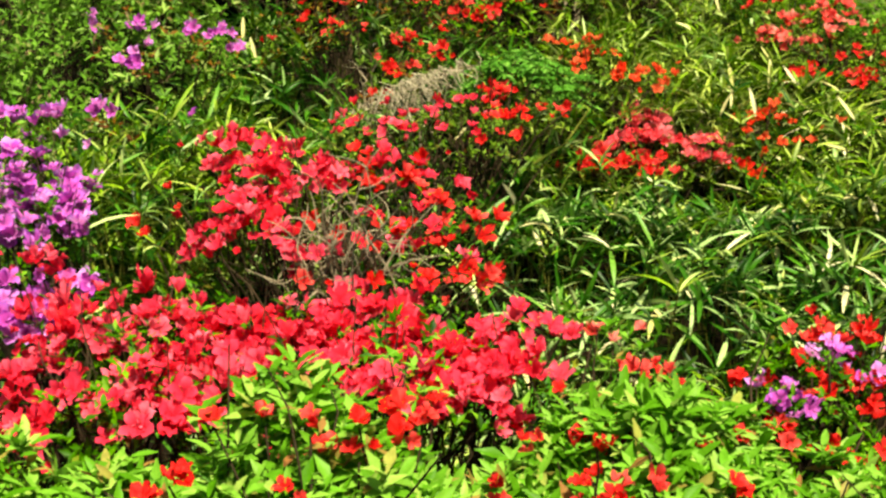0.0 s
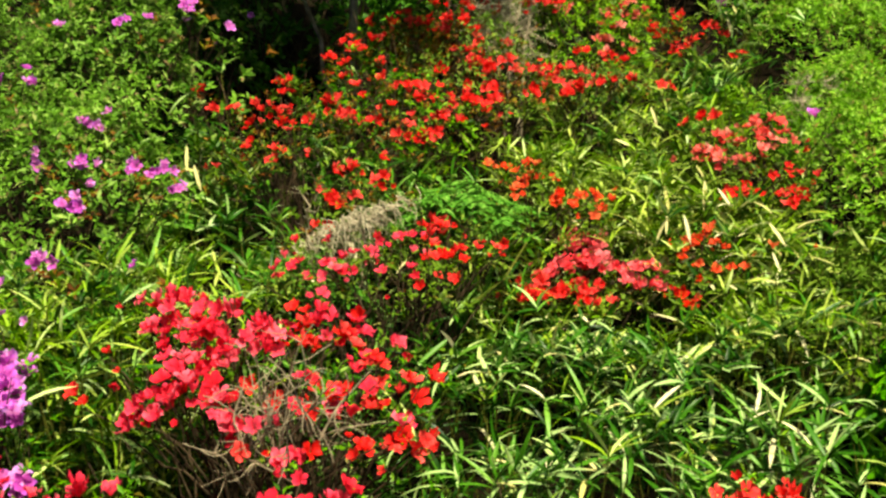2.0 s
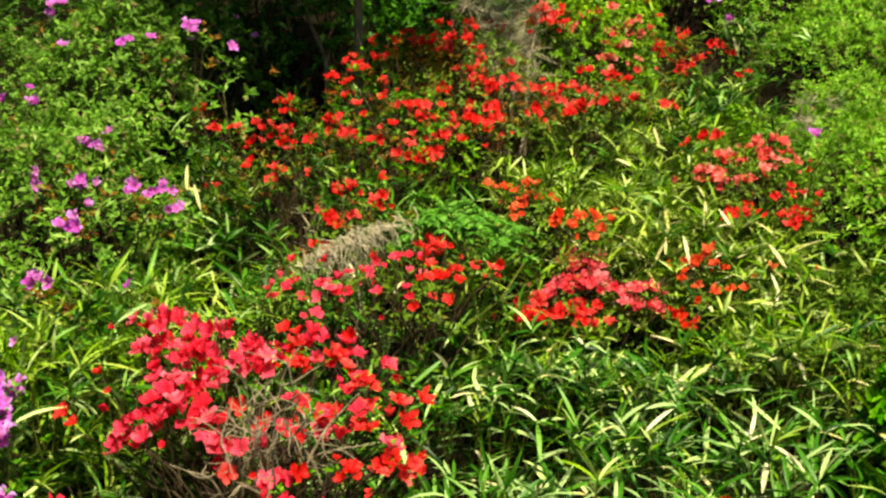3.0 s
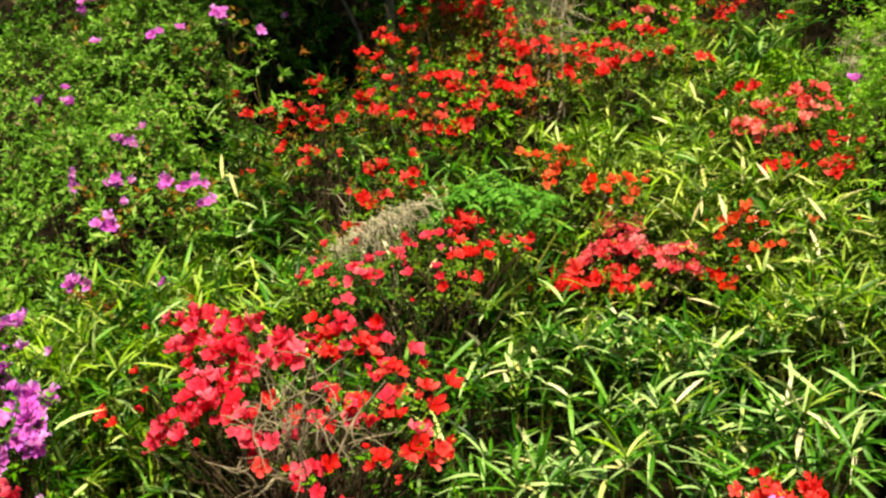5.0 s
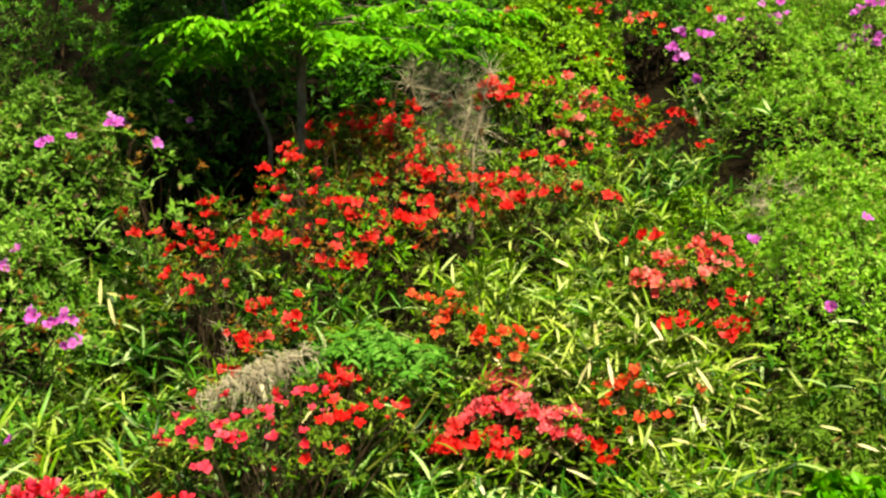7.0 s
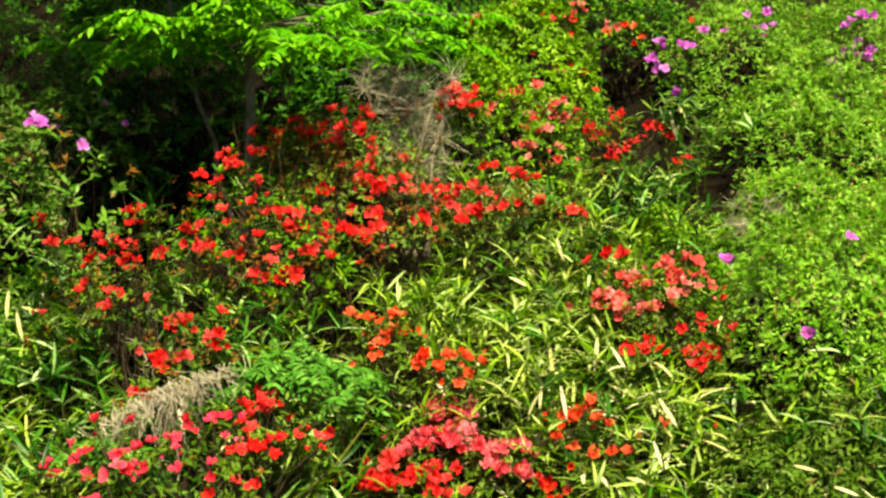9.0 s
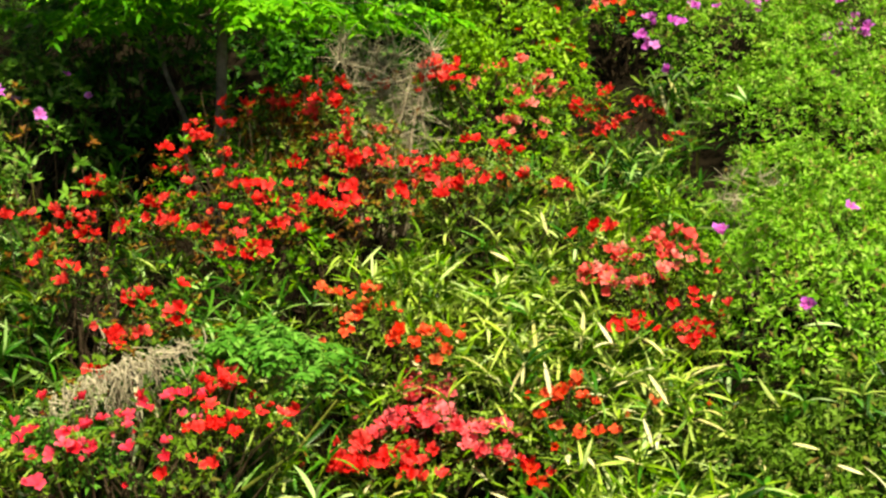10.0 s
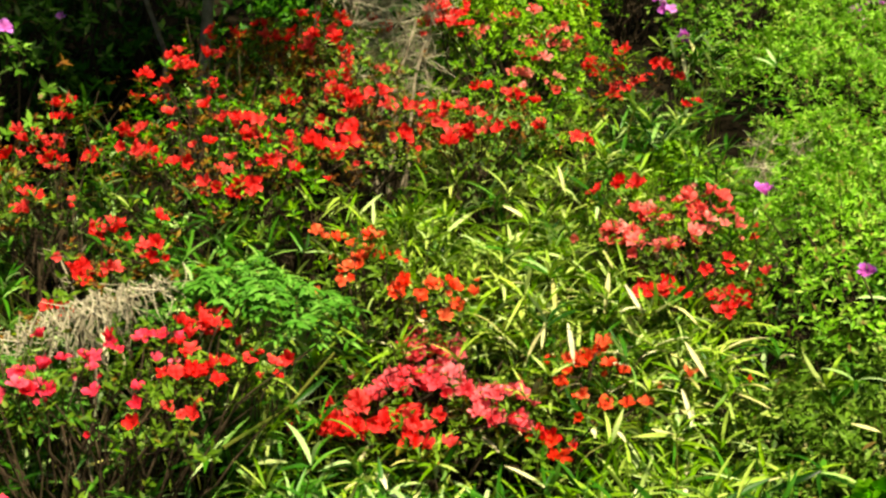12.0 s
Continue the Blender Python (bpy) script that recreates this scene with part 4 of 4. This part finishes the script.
azalea("tall shrub with deep shade put in its dark leaf colour", "wood", [], (0.35, 5.45), (0.45, 0.35), 900, 1.0, None, 0.6)
azalea("low shrub with bright green rounded leaves", "round", [], (1.42, 2.84), (0.2, 0.16), 260, 1.0, None, 0.56)
azalea("rusty brown azalea thicket beside the tree", "sparse", [], (0.18, 4.62), (0.28, 0.2), 380, 1.0, RUST_LEAF, 0.56)
azalea("fresh green leafy shoot among red blooms", "leafy_front", [], (0.16, 4.22), (0.08, 0.06), 30, 1.0, None, 0.44)
azalea("fresh green leafy shoot among red blooms", "leafy_front", [], (0.27, 4.1), (0.06, 0.05), 18, 1.0, YELLOW_LEAF, 0.42)
azalea("fresh green azalea shoots before a red bush", "leafy_front", [], (-0.42, 1.36), (0.22, 0.2), 800, 1.0, None, 0.775)
azalea("fresh green azalea shoots before a red bush", "leafy_front", [], (0.12, 1.42), (0.2, 0.18), 900, 1.0, None, 0.775)
azalea("fresh green azalea shoots before a red bush", "leafy_front", [], (-0.6, 1.44), (0.2, 0.17), 520, 1.0, None, 0.76)
azalea("fresh green azalea shoots at the bank's foot", "leafy_front", [], (0.68, 1.72), (0.26, 0.22), 420, 1.0, None, 0.6)
azalea("yellow-green leafy shrub on the upper bank", "leafy", [], (1.1, 6.3), (0.6, 0.4), 800, 1.0, None, 0.6)


# ---- dwarf bamboo ----
def dwarf_bamboo():
    """The thicket that fills the bank between the bushes: thin culms, each with a drooping fan of narrow leaves."""
    thing = tagged(new("dwarf_bamboo"), "thicket of narrow-leaved green dwarf bamboo covering the bank", "bamboo", kind="stuff")
    n = 5500
    x, y = rng.uniform(-1.5, 2.2, n), rng.uniform(2.1, 5.3, n)
    tuft = rng.integers(0, 400, n)  # most culms stand in tufts and lean out of them
    tx, ty = rng.uniform(-1.5, 2.2, 400), rng.uniform(2.1, 5.3, 400)
    out = rng.normal(0, 1, (n, 2)) * (rng.uniform(0, 1, n) < np.where((y < 3.2) & (x > 0.1), 0.92, 0.78))[:, None]
    bunched = np.abs(out[:, 0]) > 0
    x = np.where(bunched, tx[tuft] + 0.042 * out[:, 0], x)
    y = np.where(bunched, ty[tuft] + 0.042 * out[:, 1], y)
    x[:120], y[:120] = rng.uniform(0.2, 0.66, 120), rng.uniform(1.74, 2.15, 120)  # the foot of the bank
    x[120:290], y[120:290] = rng.uniform(-0.95, -0.3, 170), rng.uniform(2.62, 3.2, 170)  # a taller stand beside the bushes
    x[290:590], y[290:590] = rng.uniform(0.45, 1.3, 300), rng.uniform(3.5, 4.25, 300)  # thick growth in the middle
    low = ~bunched & (np.arange(n) >= 725)  # short culms under the tufts
    x[590:655], y[590:655] = rng.uniform(0.35, 1.35, 65), rng.uniform(2.3, 2.8, 65)  # and low on the bank
    x[655:725], y[655:725] = rng.uniform(0.95, 1.3, 70), rng.uniform(3.02, 3.5, 70)  # yellowing growth before the olive mound
    extra = np.where(np.arange(n) < 120, 0.1, np.where(np.arange(n) < 290, 0.24, np.where((np.arange(n) >= 655) & (np.arange(n) < 725), 0.05, 0.0)))
    keep = (y > 3.15) | (x < 0.15) | (rng.uniform(0, 1, n) > 0.34)  # thinner stand low on the bank
    for cx, cy, rx, ry, share in DOMES:
        inside = ((x - cx) / rx) ** 2 + ((y - cy) / ry) ** 2 < 0.9
        keep &= ~(inside & (rng.uniform(0, 1, n) < share))
    x, y, extra, out, low = x[keep], y[keep], extra[keep], out[keep], low[keep]
    n = len(x)
    tall = 0.33 + 0.05 * np.sin(3 * x + 2 * y) + rng.normal(0, 0.05, n) + extra + 0.045 * ((y < 3.15) & (x > 0.1) & (rng.uniform(0, 1, n) < 0.6))
    tall[low] *= rng.uniform(0.35, 0.7, low.sum())
    for a, b, c in TIPS:  # bamboo stays below the blooms that stand right behind it
        near = (np.abs(x - a) < 0.075) & (y - b < 0.03) & (y - b > -0.26)
        tall[near] = np.minimum(tall[near], c - ground_z(x, y)[near] - 0.11)
    tall = np.maximum(tall, 0.12)
    for a, b, c in ((-0.56, 4.05, 1.79), (-0.45, 4.05, 1.86), (-0.34, 4.05, 1.81)):  # shoots that stand up before the dark hollow
        k = np.argmin((x - a + 0.05) ** 2 + (y - b) ** 2)
        tall[k] = c - float(ground_z(x[k], y[k]))
    base = np.stack([x, y, ground_z(x, y) - 0.02], 1)
    lean = rng.normal(0, 0.05, (n, 3)) * (1, 1, 0) + (0, -0.03, 0) + np.stack([out[:, 0], out[:, 1], 0 * x], 1) * 0.05
    top = base + lean + np.stack([0 * x, 0 * x, tall], 1)
    per = 9
    turn = rng.uniform(0, 6.28, (n, 1)) + np.arange(per)[None] * 2.4 + rng.normal(0, 0.3, (n, per))
    rise = rng.normal(0.85, 0.65, (n, per))
    way = np.stack([np.cos(turn), np.sin(turn) - 0.12, rise], -1)
    along = np.concatenate([rng.uniform(0.96, 1.0, (n, 7)), rng.uniform(0.4, 0.95, (n, per - 7))], 1)
    pos = base[:, None] + (top - base)[:, None] * along[..., None]
    up = np.stack([0 * turn, 0 * turn, np.ones_like(turn)], -1) + rng.normal(0, 0.35, (n, per, 3))
    length, width, bend = rng.uniform(0.05, 0.115, (n, per)), rng.uniform(0.0075, 0.0135, (n, per)), rng.uniform(0.1, 0.75, (n, per))

    length *= np.where(y < 3.2, 1.1, 1.0)[:, None]

    def shoot(which, stalk, green):
        for k in which:
            stalk.tube([base[k], (base[k] + top[k]) / 2 + rng.normal(0, 0.008, 3), top[k]], 0.0022, 0.0012, 4)
        m = len(which) * per
        thin = np.where(dry[which], 0.8, 1.0)[:, None]
        leaves(green, LANCE, pos[which].reshape(m, 3), way[which].reshape(m, 3), up[which].reshape(m, 3), length[which].ravel(), (width[which] * thin).ravel(), bend[which].ravel())

    dry = rng.uniform(0, 1, n) < 0.1 + 0.75 * np.clip((y - 3.15) / 0.45, 0, 1) * np.clip((5.0 - y) / 0.5, 0.5, 1) * np.clip((x + 0.1) / 0.5, 0.12, 1) * np.clip((1.6 - x) / 0.4, 0.3, 1)
    dry |= (extra > 0.04) & (extra < 0.06) & (rng.uniform(0, 1, n) < 0.5)
    dry |= (extra > 0.2) & (rng.uniform(0, 1, n) < 0.3)
    dry |= (x < -0.25) & (y > 2.7) & (y < 3.7) & (rng.uniform(0, 1, n) < 0.4)
    dry |= (x + 0.72) ** 2 + (y - 3.55) ** 2 < 0.02
    order = np.argsort((x - 0.6) ** 2 + (y - 2.6) ** 2)
    for k in order[:300]:  # the shoots in the middle of the bank, one by one
        stalk, green = Heap(), Heap()
        shoot(np.array([k]), stalk, green)
        part("leaf_fan", green, DRY_BAMBOO if dry[k] else BAMBOO, part("culm", stalk, CULM, thing))
    stalk, green = Heap(), Heap()
    rest = order[300:]
    shoot(rest[~dry[rest]], stalk, green)
    yellow = Heap()
    shoot(rest[dry[rest]], stalk, yellow)
    part("leaves", yellow, DRY_BAMBOO, thing, "narrow yellowing leaves", "stuff")
    part("culm", stalk, CULM, thing, "thin yellow-green culms", "stuff")
    part("leaves", green, BAMBOO, thing, "narrow green leaves", "stuff")
    single = []
    for k in range(4):
        h = Heap()
        leaves(h, LANCE, np.zeros((1, 3)), np.array([[0, 1.0, 0]]), np.array([[0, 0, 1.0]]), 0.10, 0.0135, 0.1 + 0.13 * k)
        single.append(h.mesh("pale_leaf", PALE))
    picks = np.concatenate([rng.choice(min(n, 1500), 60, replace=False), rng.choice(340, 60, replace=False)])
    upper = np.argsort((x - 1.02) ** 2 + (y - 3.36) ** 2)[rng.choice(480, 180, replace=False)]
    for i in np.concatenate([order[picks], upper]):
        ob = new("pale_leaf", single[rng.integers(4)])
        ob.parent = thing
        d = Vector((rng.normal(), rng.normal() - 0.2, rng.uniform(-0.3, 1.0)))
        ob.matrix_basis = Matrix.Translation(Vector(top[i])) @ d.to_track_quat("Y", "Z").to_matrix().to_4x4() @ Matrix.Scale(rng.uniform(0.7, 1.15), 4)

    for a, b, c, turn, ln in SPOTS:  # the broad white-striped leaves that stand out
        ob = new("pale_leaf", single[rng.integers(2)])
        ob.parent = thing
        d = Vector((math.cos(radians(turn)), -0.25, -math.sin(radians(turn)))).normalized()
        ob.matrix_basis = Matrix.Translation(Vector((a, b, c)) - d * ln / 2) @ Matrix((d.cross(Vector((0, -0.8, 0.6))).normalized(), d, Vector((0, -0.8, 0.6)))).transposed().to_4x4() @ Matrix.Scale(ln / 0.1, 4)
    long_culm = Heap()
    long_culm.tube([(0.24, 3.10, 1.14), (0.34, 3.22, 1.19), (0.42, 3.36, 1.28)], 0.0045, 0.003, 6)
    part("long_culm", long_culm, CULM, thing, "long slanting pale culm")


SPOTS = [(1.2, 3.47, 1.28, 60, 0.089), (1.48, 5.03, 2.06, 80, 0.104), (1.52, 5.05, 2.1, 70, 0.093), (0.97, 4.17, 1.65, 75, 0.074), (1.06, 3.85, 1.46, 60, 0.054), (0.91, 3.7, 1.38, 85, 0.088), (1.04, 3.72, 1.39, 95, 0.097), (1.1, 3.7, 1.38, 60, 0.08), (0.93, 3.5, 1.3, 80, 0.09), (0.87, 3.52, 1.31, 95, 0.061), (1.15, 3.32, 1.21, 75, 0.071), (1.77, 3.81, 1.44, 95, 0.067)]  # x, y, z, slant, length
SPOTS += [(1.5, 3.25, 1.2, 5, 0.06), (1.57, 3.16, 1.17, 15, 0.06), (1.09, 3.2, 1.18, 10, 0.067), (-0.21, 3.29, 1.19, 2, 0.056), (-0.66, 3.93, 1.49, 5, 0.059), (-0.64, 4.01, 1.54, 92, 0.071), (0.84, 4.03, 1.56, 20, 0.08), (0.29, 4.46, 1.76, -50, 0.08), (-0.63, 3.7, 1.53, 88, 0.087), (-0.6, 3.7, 1.47, 75, 0.087)]
dwarf_bamboo()


# ---- tree ----
def tree(x, y):
    thing = tagged(new("tree"), "slender young tree with tiers of fresh green leaves", "tree")
    g = float(ground_z(x, y))
    trunk, green = Heap(), Heap()
    line = [(x + 0.02 * math.sin(3 * s) + 0.03 * s, y + 0.03 * s, g - 0.05 + 2.3 * s) for s in np.linspace(0, 1, 12)]
    trunk.tube(line, 0.022, 0.01, 10)
    second = Heap()
    second.tube(crooked((x - 0.02, y, g), (x - 0.3, y + 0.05, g + 1.0), 8, 0.05, 0.012), 0.013, 0.006, 6)

    def spray(trunk, green, start, end, twigs, reach):
        """A limb with side twigs, each a flat row of paired, hanging leaves."""
        p = crooked(start, end, 9, 0.05, 0.012)
        trunk.tube(p, 0.006, 0.0015, 5)
        along = unit(np.asarray(end) - start)
        for q in p[2:]:
            for _ in range(twigs):
                d = unit(along * rng.uniform(0.1, 0.9) + rng.normal(0, 1, 3) * (0.9, 0.9, 0.12) + (0, -0.15, 0))
                ln = reach * rng.uniform(0.5, 1.2)
                s = np.linspace(0.15, 1, 6)
                base = q + d * (s * ln)[:, None] - np.stack([0 * s, 0 * s, 0.35 * ln * s ** 2], 1)
                side = unit(np.cross(d, (0, 0, 1.0)))
                for sign in (-1, 1):
                    way = d * 0.7 + sign * side + (0, 0, -0.35) + rng.normal(0, 0.18, (6, 3))
                    leaves(green, OVAL, base, way, np.array([[0, -0.2, 1.0]]) + rng.normal(0, 0.2, (6, 3)), rng.uniform(0.03, 0.055, 6), rng.uniform(0.013, 0.021, 6), 0.25)

    for i in range(14):  # the low tiers, reaching out over the bushes
        start = np.array([x, y, g + 0.74 + 0.22 * rng.uniform(0, 1)])
        a = radians(192 + 168 * i / 14 + rng.normal(0, 6))
        ln = rng.uniform(0.5, 0.95)
        limb, tier = Heap(), Heap()
        spray(limb, tier, start, start + (math.cos(a) * ln * 0.95 + 0.2, math.sin(a) * ln * 0.8 + 0.6 * max(0.0, math.cos(a)), rng.uniform(-0.07, 0.05)), 3, 0.14)
        part("leaf_tier", tier, TREE_LEAF, part("branch", limb, TREE_BARK, thing), kind="stuff")
    for i in range(80):  # unseen dense head, added to cast shade on the hollow behind
        start = np.array([x - 0.05, y, g + 1.2 + 0.9 * i / 80])
        a = i * 2.4
        ln = rng.uniform(0.3, 1.1)
        spray(trunk, green, start, start + (math.cos(a) * ln * 0.8 - 0.5, math.sin(a) * ln * 0.65 - 0.35, rng.uniform(-0.06, 0.1)), 2, 0.16)
    part("trunk", trunk, TREE_BARK, thing)
    part("trunk", second, TREE_BARK, thing, "thinner leaning trunk")
    part("crown", green, TREE_LEAF, thing, kind="stuff")


tree(-0.16, 4.79)


# ---- dry tangles and ferns ----
def dry_tangle(x, y, z, wide, count, label):
    """A collapsed heap of dead twigs and straw lying over the plants."""
    thing = tagged(new("dry_tangle"), label, "dry twigs")
    straw = Heap()
    g = float(ground_z(x, y))
    for _ in range(count):
        o = np.array([x, y, z]) + rng.normal(0, 1, 3) * (wide * 0.7, wide * 0.3, wide * 0.1)
        o[2] += 0.42 * (o[0] - x) - 0.15 * abs(o[0] - x)
        a = rng.normal(0.6, 0.8)
        ln = wide * rng.uniform(0.3, 1.0)
        e = o + (math.cos(a) * ln, -abs(math.sin(a)) * ln * 0.7, -rng.uniform(0.0, 0.9) * ln)
        straw.tube(curl(o, e - o, np.linalg.norm(e - o), 8, 0.3), 0.0019, 0.0007, 4)
    for _ in range(count // 2):
        o = np.array([x, y - 0.02, z]) + rng.normal(0, 1, 3) * (wide * 0.5, wide * 0.2, wide * 0.08)
        o[2] += 0.42 * (o[0] - x)
        straw.tube(curl(o, (rng.normal(0.1, 0.3), -0.35, -1.0), wide * rng.uniform(0.5, 1.3), 8, 0.22), 0.0017, 0.0006, 3)
    part("straw", straw, STRAW, thing, kind="stuff")
    for _ in range(6):
        twig = Heap()
        twig.tube(crooked((x + rng.normal(0, wide * 0.4), y, g - 0.02), (x + rng.normal(0, wide * 0.6), y - 0.03, z - 0.02), 8), 0.004, 0.002, 5)
        part("twig", twig, GREY_BARK, thing)


def dead_shrub(x, y, top, wide, stems, fine, label):
    """A leafless shrub: crooked grey stems that end in a haze of fine twigs."""
    thing = tagged(new("dead_shrub"), label, "dead shrub")
    g = float(ground_z(x, y))
    haze = Heap()
    for k in range(stems):
        stem = Heap()
        e = np.array([x + wide * (k / max(1, stems - 1) - 0.5) * 1.5, y + rng.normal(0, wide * 0.3), top - wide * rng.uniform(0.2, 0.7)])
        p = crooked((x + rng.normal(0, 0.05), y, g - 0.02), e, 10, 0.04, 0.02)
        stem.tube(p, 0.006, 0.002, 6)
        part("stem", stem, GREY_BARK, thing)
        for _ in range(fine):
            o = p[rng.integers(4, 10)]
            d = rng.normal(0, 1, 3) * (1, 0.8, 0.6) + (0, -0.1, 0.35)
            q = o + d / np.linalg.norm(d) * wide * rng.uniform(0.25, 0.7)
            haze.tube(curl(o, q - o, np.linalg.norm(q - o), 6, 0.35), 0.0016, 0.0005, 3)
    part("twig_haze", haze, STRAW, thing, "haze of fine dry twigs", "stuff")


dry_tangle(-0.11, 3.38, 1.36, 0.12, 150, "mound of pale dead twigs and straw")
dead_shrub(0.46, 4.76, 2.3, 0.21, 9, 130, "grey leafless shrub on the upper bank")
dead_shrub(1.68, 4.5, 1.82, 0.12, 4, 80, "small grey dead twigs in a green mound")

dead_shrub(-0.20, 3.75, 1.48, 0.1, 3, 8, "small grey dead stems among bamboo")


def bare_stems(lines):
    thing = tagged(new("dead_shrub"), "two pale leafless stems before a haze of twigs", "dead shrub")
    for line in lines:
        stem = Heap()
        stem.tube(line, 0.007, 0.0035, 6)
        part("stem", stem, GREY_BARK, thing)


bare_stems(((((0.481, 4.700, 1.653), (0.491, 4.680, 1.933), (0.514, 4.700, 2.007), (0.544, 4.720, 2.128))), (((0.533, 4.660, 1.577), (0.543, 4.640, 1.857), (0.548, 4.660, 1.937), (0.575, 4.680, 2.057)))))


def compound_shrub(x, y, z, reach, count, label):
    """A low shrub of thin stems, each ending in feathery compound leaves."""
    thing = tagged(new("shrub"), label, "shrub")
    thing.location = (x, y, float(ground_z(x, y)))
    for _ in range(count):
        green = Heap()
        r, a = reach * math.sqrt(rng.uniform(0, 1)), rng.uniform(0, 6.28)
        o = np.array([x + 1.25 * r * math.cos(a), y + 0.8 * r * math.sin(a), 0.0])
        o[2] = z - 0.22 * (z - float(ground_z(x, y))) * (r / reach) ** 2 * rng.uniform(0.5, 1.0) - rng.uniform(0, 0.05)
        green.tube(crooked((x + rng.normal(0, 0.02), y, float(ground_z(x, y)) - 0.01), o, 6, 0.02, 0.006), 0.0022, 0.0012, 3)
        for _ in range(3):
            d = unit(np.array([rng.normal(), rng.normal() - 0.5, rng.uniform(-0.1, 0.5)]))
            ln = rng.uniform(0.06, 0.1)
            f = np.linspace(0.25, 1, 5)[:, None]
            q = o + d * f * ln - (0, 0, 0.35 * ln) * f ** 2
            green.tube(np.concatenate([[o], q]), 0.0012, 0.0006, 3)
            side = unit(np.cross(d, (0, 0, 1.0)))
            for sign in (-1, 1):
                leaves(green, OVAL, q, sign * side + 0.6 * d + (0, 0, -0.2) + rng.normal(0, 0.15, (5, 3)), np.array([[0, -0.2, 1.0]]) + rng.normal(0, 0.25, (5, 3)), rng.uniform(0.022, 0.034, 5), rng.uniform(0.008, 0.012, 5), 0.3)
            leaves(green, OVAL, q[-1:], d[None], np.array([[0, 0, 1.0]]), 0.034, 0.012, 0.3)
        part("leafy_stem", green, FERN_LEAF, thing)


compound_shrub(0.24, 3.47, 1.46, 0.125, 44, "feathery bright green shrub among the bamboo")
compound_shrub(-0.22, 3.24, 1.27, 0.1, 14, "pale green leafy shrub beside dead twigs")

# ---- the bank itself, one sheet to the horizon ----
gx = np.concatenate([-np.geomspace(900, 4.2, 24), np.arange(-4, 5.01, 0.1), np.geomspace(5.2, 900, 24)])
gy = np.concatenate([-np.geomspace(900, 2.2, 24), np.arange(-2, 9.01, 0.1), np.geomspace(9.2, 900, 24)])
X, Y = np.meshgrid(gx, gy, indexing="ij")
Z = ground_z(X, Y) + 0.012 * np.sin(13 * X) * np.sin(11 * Y + X) * (np.abs(X) < 5) * (np.abs(Y - 3.5) < 5.5)
sheet = Heap()
i, j = np.meshgrid(np.arange(len(gx) - 1), np.arange(len(gy) - 1), indexing="ij")
k = i * len(gy) + j
sheet.add(np.stack([X, Y, Z], -1).reshape(-1, 3), np.stack([k, k + len(gy), k + len(gy) + 1, k + 1], -1).reshape(-1, 4))
tagged(new("ground", sheet.mesh("ground", SOIL)), "bare soil of a sloping bank, near black to stand for shade under the plants", "ground", kind="structure")
